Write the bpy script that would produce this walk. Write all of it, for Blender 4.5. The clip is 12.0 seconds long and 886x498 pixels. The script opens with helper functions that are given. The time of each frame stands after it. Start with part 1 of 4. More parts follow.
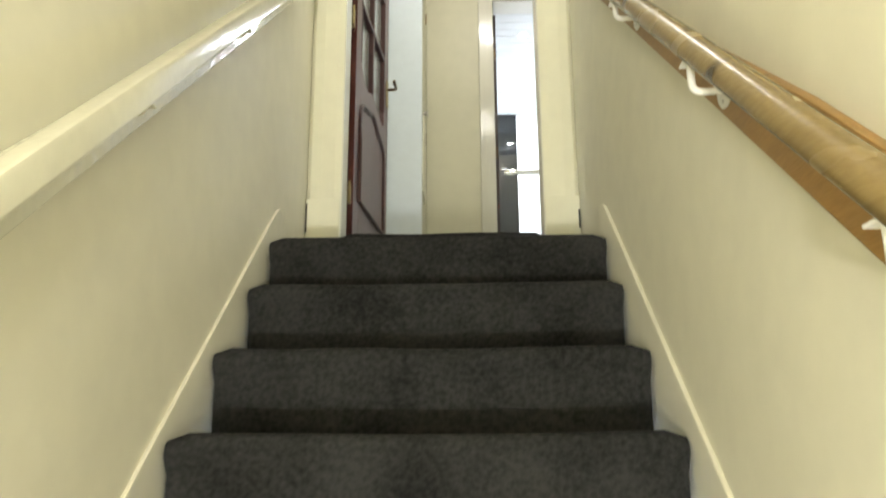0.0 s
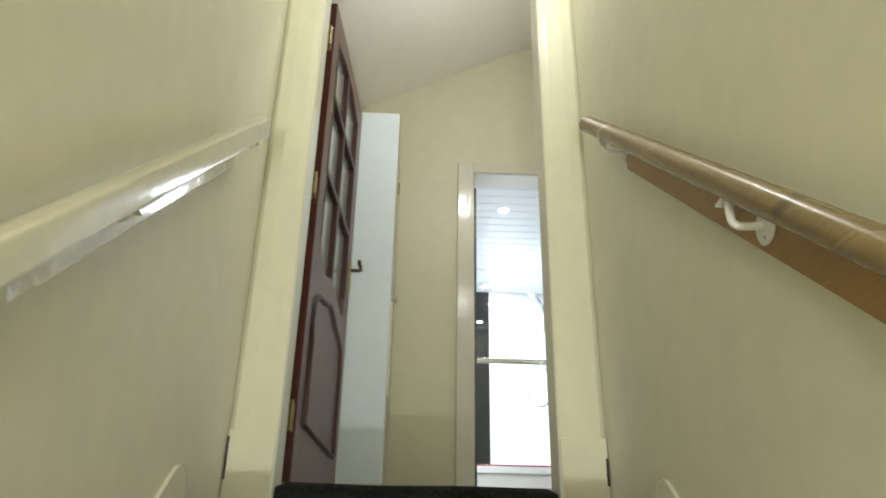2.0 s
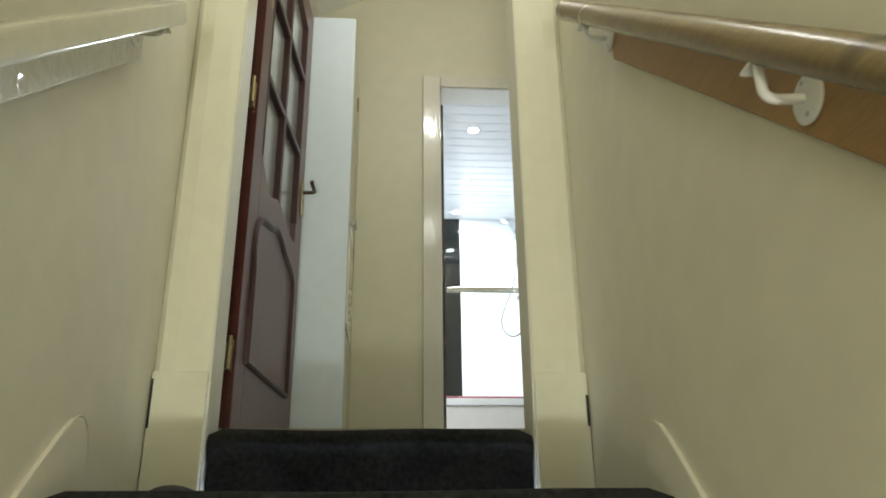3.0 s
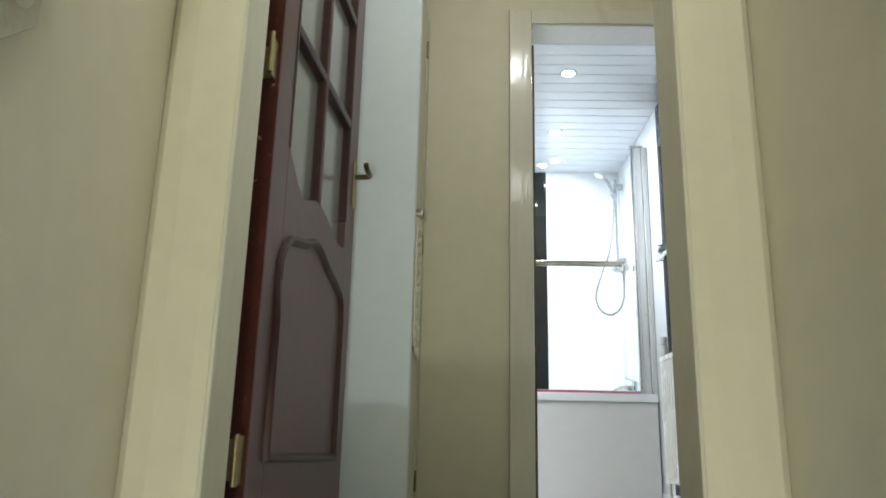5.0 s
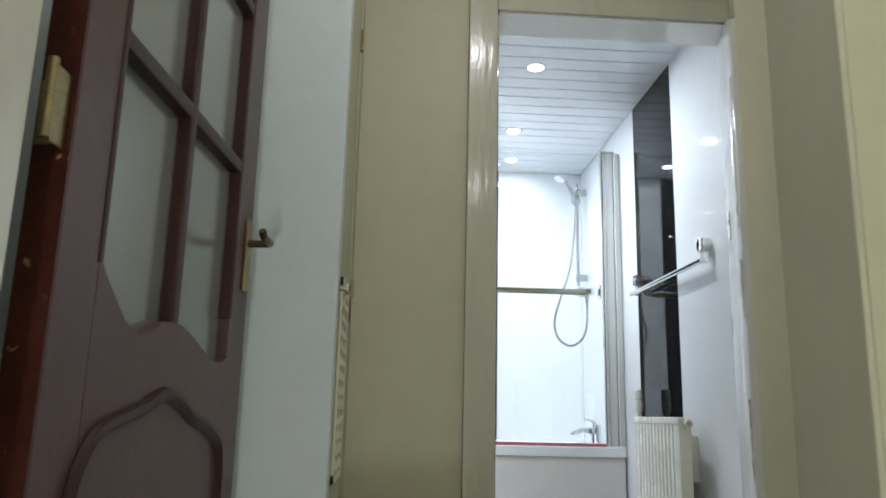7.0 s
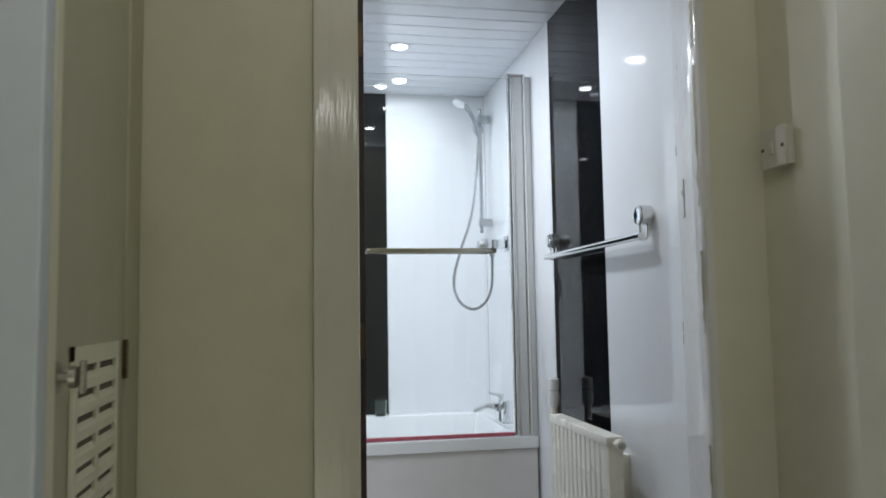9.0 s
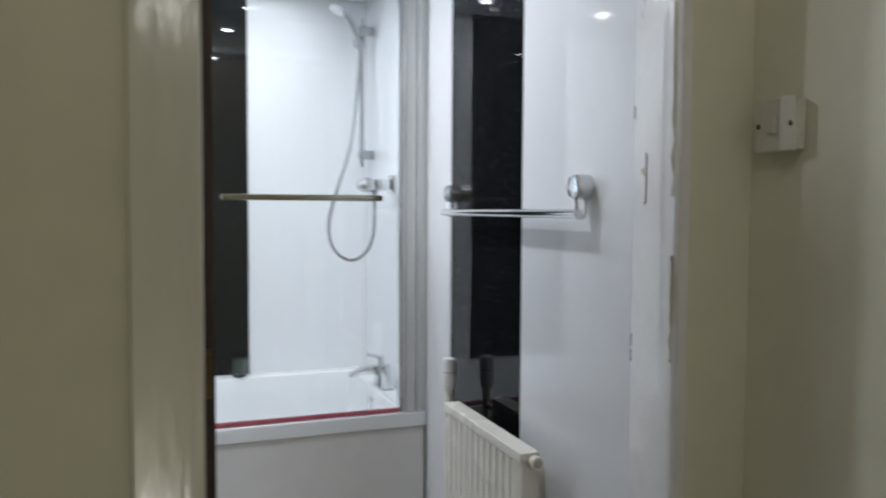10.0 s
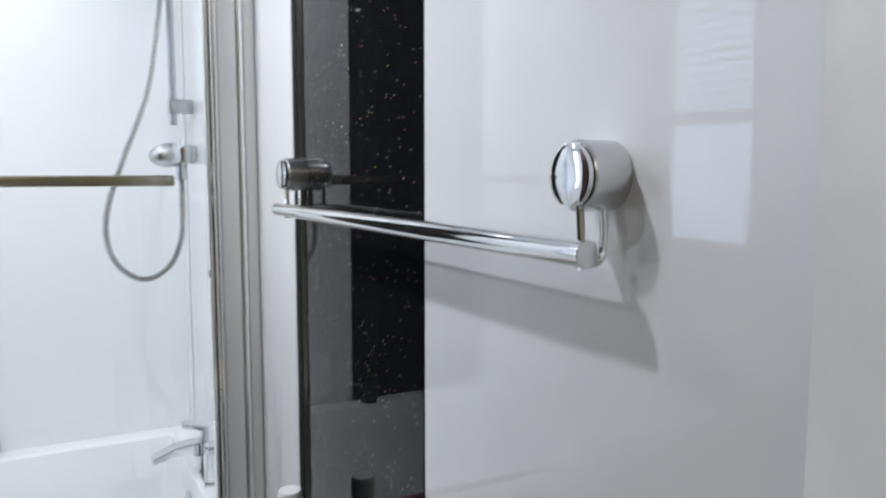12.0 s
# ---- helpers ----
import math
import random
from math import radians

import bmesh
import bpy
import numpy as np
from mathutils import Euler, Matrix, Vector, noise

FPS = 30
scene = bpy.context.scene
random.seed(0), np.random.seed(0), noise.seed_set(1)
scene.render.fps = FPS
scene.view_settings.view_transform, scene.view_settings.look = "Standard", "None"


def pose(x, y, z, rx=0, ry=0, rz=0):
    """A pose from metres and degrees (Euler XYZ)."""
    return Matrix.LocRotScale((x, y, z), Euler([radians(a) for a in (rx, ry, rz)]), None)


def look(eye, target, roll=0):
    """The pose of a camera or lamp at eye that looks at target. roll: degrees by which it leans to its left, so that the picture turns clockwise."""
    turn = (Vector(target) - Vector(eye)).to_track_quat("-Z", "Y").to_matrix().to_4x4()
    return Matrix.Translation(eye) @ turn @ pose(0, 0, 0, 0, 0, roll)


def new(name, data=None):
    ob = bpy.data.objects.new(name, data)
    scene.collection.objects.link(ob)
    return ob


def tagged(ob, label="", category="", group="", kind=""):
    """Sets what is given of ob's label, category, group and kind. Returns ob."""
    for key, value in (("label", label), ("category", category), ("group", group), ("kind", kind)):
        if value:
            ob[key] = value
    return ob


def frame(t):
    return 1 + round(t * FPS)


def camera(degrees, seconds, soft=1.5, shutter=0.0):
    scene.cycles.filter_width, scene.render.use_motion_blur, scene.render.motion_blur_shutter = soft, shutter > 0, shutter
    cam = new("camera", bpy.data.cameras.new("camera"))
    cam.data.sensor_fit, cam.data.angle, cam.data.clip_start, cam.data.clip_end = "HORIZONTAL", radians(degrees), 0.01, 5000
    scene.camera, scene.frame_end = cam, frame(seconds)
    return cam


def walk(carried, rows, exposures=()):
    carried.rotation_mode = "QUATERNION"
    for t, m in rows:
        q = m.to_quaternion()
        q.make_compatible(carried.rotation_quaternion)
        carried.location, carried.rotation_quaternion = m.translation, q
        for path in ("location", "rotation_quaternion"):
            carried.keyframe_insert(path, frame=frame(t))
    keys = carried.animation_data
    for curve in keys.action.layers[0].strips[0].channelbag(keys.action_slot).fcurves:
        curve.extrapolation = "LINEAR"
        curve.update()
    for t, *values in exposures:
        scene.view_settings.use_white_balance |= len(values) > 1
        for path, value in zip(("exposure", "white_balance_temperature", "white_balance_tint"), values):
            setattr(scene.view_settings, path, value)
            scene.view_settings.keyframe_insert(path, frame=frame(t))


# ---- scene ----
cam = camera(60.3, 12.0, soft=1.7, shutter=0.35)
PATH = [
    (0, (0.08, -2.858, -0.79), (0.027, -0.919, -0.302), -0.3),
    (0.5, (0.091, -2.704, -0.699), (0.105, -0.82, -0.029), 0.3),
    (1, (0.109, -2.475, -0.57), (0.11, -0.654, 0.256), -0.0),
    (1.5, (0.042, -2.309, -0.5), (0.029, -0.502, 0.357), 0.2),
    (2, (-0.019, -2.189, -0.339), (0.045, -0.392, 0.535), 1.0),
    (2.5, (0.006, -2.053, -0.34), (0.192, -0.233, 0.469), -0.3),
    (3, (0.037, -1.898, -0.255), (0.174, -0.033, 0.455), -0.6),
    (4.8, (0.059, -1.347, 0.158), (-0.001, 0.586, 0.668), 0.7),
    (5, (0.014, -1.269, 0.238), (-0.038, 0.662, 0.759), 1.3),
    (5.5, (0.009, -1.152, 0.367), (0.076, 0.784, 0.864), 1.2),
    (6, (0.042, -0.986, 0.469), (0.18, 0.954, 0.933), 0.5),
    (6.5, (-0.015, -0.805, 0.587), (0.099, 1.143, 1.027), 1.3),
    (8.3, (0.068, -0.261, 0.971), (0.309, 1.707, 1.235), 0.4),
    (8.5, (0.092, -0.194, 0.986), (0.378, 1.774, 1.2), -0.1),
    (9, (0.172, 0.034, 1.077), (0.537, 1.993, 1.239), -0.9),
    (9.5, (0.197, 0.283, 1.139), (0.561, 2.249, 1.197), -0.4),
    (10, (0.23, 0.517, 1.274), (0.933, 2.387, 1.173), 0.3),
    (10.5, (0.391, 0.776, 1.26), (1.265, 2.566, 1.082), -1.6),
    (11, (0.516, 1.017, 1.274), (1.304, 2.844, 1.072), -0.6),
    (11.5, (0.606, 1.3, 1.286), (1.44, 3.106, 1.081), 0.7),
    (12, (0.708, 1.481, 1.327), (1.643, 3.238, 1.129), -0.0),
]
EXPOSURES = [(0.0, 0.5, 6500, 9), (1.0, 0.2, 6350, 7), (2.0, 0.05, 6350, 7), (3.0, -0.12, 6400, 6), (5.0, -0.36, 6150, 6), (6.5, -0.6, 6050, 7), (8.5, -1.1, 6100, 9), (10.0, -1.35, 6300, 12), (10.5, -1.3, 6350, 13), (11.5, -1.22, 6380, 14), (12.0, -1.25, 6450, 14)]
walk(cam, [(t, look(eye, target, roll)) for t, eye, target, roll in PATH], EXPOSURES)


# ---------- world and lights ----------
world = bpy.data.worlds.new("world")
scene.world = world
world.use_nodes = True
world.node_tree.nodes["Background"].inputs[0].default_value = (0.62, 0.75, 1.0, 1)
world.node_tree.nodes["Background"].inputs[1].default_value = 16.0


def lamp(name, kind, place, watts, colour, size, spot=None):
    data = bpy.data.lights.new(name, kind)
    data.energy, data.color = watts, colour
    if kind == "AREA":
        data.shape, data.size = "DISK", size
    else:
        data.shadow_soft_size = size
    if spot:
        data.spot_size, data.spot_blend = radians(spot), 0.85
    ob = new(name, data)
    ob.location = place
    return ob


WARM, COOL = (1.0, 0.98, 0.93), (0.90, 0.95, 1.0)
STAIR_BULB, HALL_FILL, LANDING_FILL = (0.30, -0.55, 2.06), (-0.1, -4.4, -1.5), (0.28, 0.38, 2.45)
# second row is out of sight: its last lamp is inferred, two are added
DOWNLIGHTS = ((0.55, 2.343), (0.572, 3.093), (0.63, 3.55), (0.0, 2.343), (0.0, 3.093), (0.05, 3.55))
lamp("stair_lamp_light", "POINT", STAIR_BULB, 9.8, WARM, 0.045)
# added behind the start of the walk to brighten the lower stairs
lamp("hall_fill_light", "POINT", HALL_FILL, 158, WARM, 0.07)
# no lamp is known here: added to brighten the landing
lamp("landing_fill_light", "POINT", LANDING_FILL, 13.0, (1.0, 0.96, 0.95), 0.045)
for lx, ly in DOWNLIGHTS:
    lamp("downlight_light", "AREA", (lx, ly, 2.1615), 4.0 if ly > 3.4 else 10.0 if ly > 2.5 else 14.5, COOL, 0.056)


# ---------- materials ----------
def material(name, colour, rough=0.5, metal=0.0, vary=0.08, scale=6.0, bump=0.0, bump_scale=60.0, spec=0.5, second=None, wear=0.0,
             wear_colour=(0.6, 0.55, 0.5), rough_vary=0.06, stretch=(1, 1, 1), coat=0.0):
    """Principled material with colour variation at two scales, wear spots and fine relief."""
    m = bpy.data.materials.new(name)
    m.use_nodes = True
    t = m.node_tree
    p = t.nodes["Principled BSDF"]
    link = t.links.new
    co = t.nodes.new("ShaderNodeTexCoord")
    mp = t.nodes.new("ShaderNodeMapping")
    mp.inputs["Scale"].default_value = stretch
    link(co.outputs["Object"], mp.inputs["Vector"])

    def tex(s, detail):
        n = t.nodes.new("ShaderNodeTexNoise")
        n.inputs["Scale"].default_value, n.inputs["Detail"].default_value = s, detail
        link(mp.outputs["Vector"], n.inputs["Vector"])
        return n

    big, small = tex(scale * 0.35, 3), tex(scale * 5, 4)
    mixf = t.nodes.new("ShaderNodeMath")
    mixf.operation = "ADD"
    link(big.outputs["Fac"], mixf.inputs[0])
    link(small.outputs["Fac"], mixf.inputs[1])
    ramp = t.nodes.new("ShaderNodeValToRGB")
    lo = second or tuple(c * (1 - vary) for c in colour)
    hi = colour if second else tuple(min(1, c * (1 + vary)) for c in colour)
    half = t.nodes.new("ShaderNodeMath")
    half.operation = "MULTIPLY"
    half.inputs[1].default_value = 0.5
    link(mixf.outputs[0], half.inputs[0])
    ramp.color_ramp.elements[0].position, ramp.color_ramp.elements[1].position = 0.36, 0.64
    ramp.color_ramp.elements[0].color, ramp.color_ramp.elements[1].color = (*lo, 1), (*hi, 1)
    link(half.outputs[0], ramp.inputs["Fac"])
    colour_out = ramp.outputs["Color"]
    if wear:
        wn = tex(scale * 1.7, 6)
        wr = t.nodes.new("ShaderNodeValToRGB")
        wr.color_ramp.elements[0].position, wr.color_ramp.elements[1].position = 0.70 - wear * 0.2, 0.73 - wear * 0.2
        link(wn.outputs["Fac"], wr.inputs["Fac"])
        mx = t.nodes.new("ShaderNodeMix")
        mx.data_type = "RGBA"
        link(wr.outputs["Color"], mx.inputs[0])
        link(colour_out, mx.inputs[6])
        mx.inputs[7].default_value = (*wear_colour, 1)
        colour_out = mx.outputs[2]
    link(colour_out, p.inputs["Base Color"])
    rr = t.nodes.new("ShaderNodeMapRange")
    rr.inputs["To Min"].default_value, rr.inputs["To Max"].default_value = max(0, rough - rough_vary), min(1, rough + rough_vary)
    link(big.outputs["Fac"], rr.inputs["Value"])
    link(rr.outputs[0], p.inputs["Roughness"])
    p.inputs["Metallic"].default_value = metal
    p.inputs["Specular IOR Level"].default_value = spec
    p.inputs["Coat Weight"].default_value = coat
    p.inputs["Coat Roughness"].default_value = 0.03
    if bump:
        bn = tex(bump_scale, 3)
        b = t.nodes.new("ShaderNodeBump")
        b.inputs["Strength"].default_value, b.inputs["Distance"].default_value = bump, 0.004
        link(bn.outputs["Fac"], b.inputs["Height"])
        link(b.outputs["Normal"], p.inputs["Normal"])
    return m


def wood_material(name, dark, light, rough=0.35, grain=(3, 40, 40), knots=True):
    m = material(name, light, rough, second=dark, scale=3.0, stretch=grain, bump=0.15, bump_scale=8)
    if knots:
        t = m.node_tree
        p = t.nodes["Principled BSDF"]
        co = t.nodes.new("ShaderNodeTexCoord")
        mp = t.nodes.new("ShaderNodeMapping")
        mp.inputs["Scale"].default_value = (1.6, 4.5, 9)
        t.links.new(co.outputs["Object"], mp.inputs["Vector"])
        v = t.nodes.new("ShaderNodeTexVoronoi")
        v.inputs["Scale"].default_value = 1.0
        t.links.new(mp.outputs["Vector"], v.inputs["Vector"])
        r = t.nodes.new("ShaderNodeValToRGB")
        r.color_ramp.elements[0].position, r.color_ramp.elements[1].position = 0.06, 0.16
        r.color_ramp.elements[0].color, r.color_ramp.elements[1].color = (1, 1, 1, 1), (0, 0, 0, 1)
        t.links.new(v.outputs["Distance"], r.inputs["Fac"])
        mx = t.nodes.new("ShaderNodeMix")
        mx.data_type = "RGBA"
        t.links.new(r.outputs["Color"], mx.inputs[0])
        old = p.inputs["Base Color"].links[0].from_socket
        t.links.new(old, mx.inputs[6])
        mx.inputs[7].default_value = (*[c * 0.35 for c in dark], 1)
        t.links.new(mx.outputs[2], p.inputs["Base Color"])
    return m


def glass_material(name, colour, rough=0.0, ior=1.45, clear=1.0):
    m = bpy.data.materials.new(name)
    m.use_nodes = True
    p = m.node_tree.nodes["Principled BSDF"]
    p.inputs["Base Color"].default_value = (*colour, 1)
    p.inputs["Transmission Weight"].default_value = clear
    p.inputs["Roughness"].default_value = rough
    p.inputs["IOR"].default_value = ior
    return m


def glow_material(name, colour, strength):
    m = bpy.data.materials.new(name)
    m.use_nodes = True
    p = m.node_tree.nodes["Principled BSDF"]
    p.inputs["Emission Color"].default_value = (*colour, 1)
    p.inputs["Emission Strength"].default_value = strength
    return m


def glitter_material(name):
    """Black glossy wall panel with small glitter flakes in it."""
    m = material(name, (0.006, 0.007, 0.008), 0.02, vary=0.2, rough_vary=0.008, spec=0.13)
    t = m.node_tree
    p = t.nodes["Principled BSDF"]
    co = t.nodes.new("ShaderNodeTexCoord")
    v = t.nodes.new("ShaderNodeTexVoronoi")
    v.inputs["Scale"].default_value = 230
    t.links.new(co.outputs["Object"], v.inputs["Vector"])
    sep = t.nodes.new("ShaderNodeSeparateColor")
    t.links.new(v.outputs["Color"], sep.inputs[0])
    gt = t.nodes.new("ShaderNodeMath")
    gt.operation = "GREATER_THAN"
    gt.inputs[1].default_value = 0.975
    t.links.new(sep.outputs[0], gt.inputs[0])
    near = t.nodes.new("ShaderNodeMath")
    near.operation = "LESS_THAN"
    near.inputs[1].default_value = 0.27
    t.links.new(v.outputs["Distance"], near.inputs[0])
    both = t.nodes.new("ShaderNodeMath")
    both.operation = "MULTIPLY"
    t.links.new(gt.outputs[0], both.inputs[0])
    t.links.new(near.outputs[0], both.inputs[1])
    mx = t.nodes.new("ShaderNodeMix")
    mx.data_type = "RGBA"
    t.links.new(both.outputs[0], mx.inputs[0])
    t.links.new(p.inputs["Base Color"].links[0].from_socket, mx.inputs[6])
    hue = t.nodes.new("ShaderNodeMix")
    hue.data_type = "RGBA"
    hue.inputs[0].default_value = 0.15
    hue.inputs[6].default_value = (0.08, 0.08, 0.075, 1)
    t.links.new(v.outputs["Color"], hue.inputs[7])
    t.links.new(hue.outputs[2], mx.inputs[7])
    t.links.new(mx.outputs[2], p.inputs["Base Color"])
    return m


CREAM = material("cream_wall_paint", (0.745, 0.72, 0.585), 0.55, vary=0.04, scale=2.5, bump=0.05, bump_scale=130)
CREAM_GLOSS = material("cream_gloss_paint", (0.78, 0.765, 0.62), 0.3, vary=0.03, scale=4, bump=0.25, bump_scale=22, rough_vary=0.05, spec=0.6)
WORN_GLOSS = material("worn_cream_gloss_paint", (0.77, 0.755, 0.65), 0.14, vary=0.03, scale=7, bump=0.10, bump_scale=40, wear=0.0, spec=0.55, stretch=(1, 1, 0.3))
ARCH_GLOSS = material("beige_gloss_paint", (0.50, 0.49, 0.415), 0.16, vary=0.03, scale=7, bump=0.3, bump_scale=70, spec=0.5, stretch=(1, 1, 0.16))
BEIGE = material("beige_wall_paint", (0.47, 0.456, 0.338), 0.45, vary=0.04, scale=2.5, bump=0.1, bump_scale=90)
CEILING_WHITE = material("ceiling_paint", (0.74, 0.72, 0.66), 0.7, vary=0.03, scale=3, bump=0.1, bump_scale=120)
PALE_BLUE = material("pale_blue_door_paint", (0.62, 0.695, 0.755), 0.35, vary=0.03, scale=4, bump=0.15, bump_scale=40)
CARPET = material("charcoal_carpet", (0.042, 0.042, 0.041), 0.95, second=(0.013, 0.013, 0.013), scale=16, bump=0.9, bump_scale=420, spec=0.1)
MAUVE = material("mauve_brown_door_paint", (0.112, 0.064, 0.062), 0.38, vary=0.10, scale=3.5, bump=0.15, bump_scale=45, wear=0.02, wear_colour=(0.30, 0.22, 0.18))
MAROON = material("dark_red_door_paint", (0.068, 0.015, 0.010), 0.33, vary=0.3, scale=30, bump=0.3, bump_scale=40, wear=0.08, wear_colour=(0.35, 0.24, 0.14))
DARK_RED = material("dark_red_moulding_paint", (0.040, 0.014, 0.013), 0.42, vary=0.2, scale=9, bump=0.2, bump_scale=40)
DARK_BROWN = material("dark_brown_door_paint", (0.030, 0.016, 0.010), 0.4, vary=0.3, scale=8, bump=0.2, bump_scale=40, wear=0.1, wear_colour=(0.16, 0.07, 0.04))
PINE = wood_material("varnished_pine", (0.30, 0.165, 0.045), (0.40, 0.235, 0.075), 0.42, grain=(30, 3, 30))
RAIL_WOOD = wood_material("varnished_rail_wood", (0.215, 0.145, 0.050), (0.275, 0.195, 0.078), 0.26, grain=(12, 1.2, 12))
RIPPLE_GLOSS = material("thick_rippled_gloss_paint", (0.76, 0.745, 0.62), 0.07, vary=0.03, scale=7, bump=0.9, bump_scale=34, spec=0.6)
CREAM_RAIL = material("cream_gloss_rail_paint", (0.76, 0.745, 0.62), 0.14, vary=0.04, scale=6, bump=0.2, bump_scale=30, spec=0.6)
WHITE_GLOSS = material("white_gloss_paint", (0.80, 0.79, 0.77), 0.14, vary=0.03, scale=7, bump=0.4, bump_scale=18, wear=0.02, wear_colour=(0.55, 0.5, 0.45), spec=0.6)
WHITE_METAL = material("white_enamelled_metal", (0.80, 0.79, 0.76), 0.3, vary=0.04, scale=20, wear=0.05, wear_colour=(0.5, 0.45, 0.4))
WHITE_PANEL = material("white_gloss_panel", (0.80, 0.81, 0.82), 0.035, vary=0.015, scale=3, rough_vary=0.012, spec=0.55, bump=0.02, bump_scale=12)
BLACK_PANEL = glitter_material("black_glitter_panel")
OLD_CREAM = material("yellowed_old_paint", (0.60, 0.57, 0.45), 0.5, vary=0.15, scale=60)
AGED_PLASTIC = material("aged_switch_plastic", (0.66, 0.645, 0.57), 0.3, vary=0.06, scale=30, rough_vary=0.05)
WHITE_PLASTIC = material("white_plastic", (0.80, 0.80, 0.80), 0.2, vary=0.02, scale=8, rough_vary=0.03)
CEIL_PANEL = material("white_ceiling_panel", (0.78, 0.80, 0.83), 0.16, vary=0.02, scale=4, rough_vary=0.03)
GREY_SEAM = material("grey_seam", (0.12, 0.125, 0.135), 0.5, vary=0.1)
ACRYLIC = material("white_bath_acrylic", (0.82, 0.83, 0.83), 0.10, vary=0.01, scale=3, rough_vary=0.02, spec=0.55)
BATH_PANEL = material("bath_panel_plastic", (0.72, 0.70, 0.68), 0.22, vary=0.03, scale=3, bump=0.03, bump_scale=20)
CHROME = material("chrome", (0.80, 0.81, 0.82), 0.06, metal=1.0, vary=0.02, scale=10, rough_vary=0.03)
# chrome with its base darkened, painting in the dark surroundings it would mirror
SHADE_CHROME = material("dark_mirroring_chrome", (0.47, 0.48, 0.50), 0.12, metal=1.0, vary=0.05, scale=10, rough_vary=0.03)
ALUMINIUM = material("matt_white_aluminium", (0.66, 0.66, 0.65), 0.32, metal=0.35, vary=0.03, scale=14)
# dark colour painted in for the shade between the vent slats
SLOT_SHADE = material("vent_slot_shade", (0.15, 0.142, 0.11), 0.8, vary=0.2, scale=40)
SATIN = material("satin_aluminium", (0.66, 0.67, 0.68), 0.25, metal=1.0, vary=0.04, scale=14)
HOSE_STEEL = material("ribbed_steel", (0.62, 0.62, 0.62), 0.2, metal=1.0, vary=0.05, scale=10)
BRASSY = material("gold_toned_chrome", (0.46, 0.44, 0.37), 0.10, metal=1.0, vary=0.08, scale=10)
BRASS = material("worn_brass", (0.36, 0.30, 0.16), 0.38, metal=1.0, vary=0.25, scale=40, bump=0.2)
DARK_BRASS = material("tarnished_brass", (0.15, 0.11, 0.06), 0.35, metal=1.0, vary=0.4, scale=40)
RAD_WHITE = material("radiator_enamel", (0.80, 0.77, 0.68), 0.28, vary=0.03, scale=10)
GREY_PLASTIC = material("grey_plastic", (0.42, 0.41, 0.40), 0.4, vary=0.1, scale=20)
PINK_SEAL = material("pink_stained_seal", (0.48, 0.12, 0.15), 0.35, second=(0.22, 0.04, 0.06), scale=14)
BLACK = material("black_plastic", (0.012, 0.011, 0.010), 0.4, vary=0.3, scale=20)
GLASS = glass_material("clear_glass", (0.97, 0.99, 0.98))
EDGE_GLASS = glass_material("blue_tinted_glass_edge", (0.50, 0.62, 0.72), 0.12)
PANE_GLASS = glass_material("frosted_door_glass", (0.86, 0.89, 0.87), 0.16, 1.45, 0.82)
CUP_GLASS = glass_material("green_tinted_glass", (0.72, 0.86, 0.80), 0.05)
LANDING_FLOOR = material("grey_beige_carpet", (0.36, 0.345, 0.29), 0.95, vary=0.15, scale=14, bump=0.6, bump_scale=300, spec=0.1)
NICKEL = material("dull_nickel", (0.42, 0.40, 0.35), 0.42, metal=0.8, vary=0.15, scale=40)
VINYL = material("pale_vinyl_floor", (0.68, 0.66, 0.62), 0.35, vary=0.06, scale=6)
# dark colour standing in for the shade of a narrow gap
GAP_SHADE = material("painted_gap_shade", (0.03, 0.028, 0.024), 0.8, vary=0.2)
LED = glow_material("lit_downlight", (0.92, 0.96, 1.0), 22)
CAST = material("dark_shoe_fabric", (0.010, 0.010, 0.011), 0.7, vary=0.3, scale=60, bump=0.3)


# ---------- mesh helpers ----------
ORIGIN = {}


def thing(name, base, label="", category="", group="", kind="", turn=0.0):
    ob = new(name)
    ob.empty_display_size = 0.05
    ob.location = base
    ob.rotation_euler = (0, 0, radians(turn))
    ORIGIN[ob.name] = Vector((0, 0, 0)) if turn else Vector(base)
    return tagged(ob, label, category, group, kind)


def finish(bm, name, mat, smooth=None):
    bmesh.ops.recalc_face_normals(bm, faces=bm.faces)
    me = bpy.data.meshes.new(name)
    bm.to_mesh(me)
    bm.free()
    me.materials.append(mat)
    if smooth is not None:
        me.polygons.foreach_set("use_smooth", [True] * len(me.polygons))
        me.set_sharp_from_angle(angle=radians(smooth))
    return me


def flat_faces(ob, smooth):
    """Keeps large faces flat beside their rounded edges."""
    if smooth is not None:
        ob.modifiers.new("weighted", "WEIGHTED_NORMAL").keep_sharp = True
    return ob


def part(name, bm, mat, parent, label="", smooth=40):
    o = ORIGIN[parent.name]
    if o.length:
        bmesh.ops.translate(bm, verts=bm.verts, vec=-o)
    ob = flat_faces(new(name, finish(bm, name, mat, smooth)), smooth)
    ob.parent = parent
    ORIGIN[ob.name] = o
    return tagged(ob, label)


def structure(name, bm, mat, label="", category="", smooth=40):
    ob = flat_faces(new(name, finish(bm, name, mat, smooth)), smooth)
    ORIGIN[ob.name] = Vector((0, 0, 0))
    return tagged(ob, label, category, kind="structure")


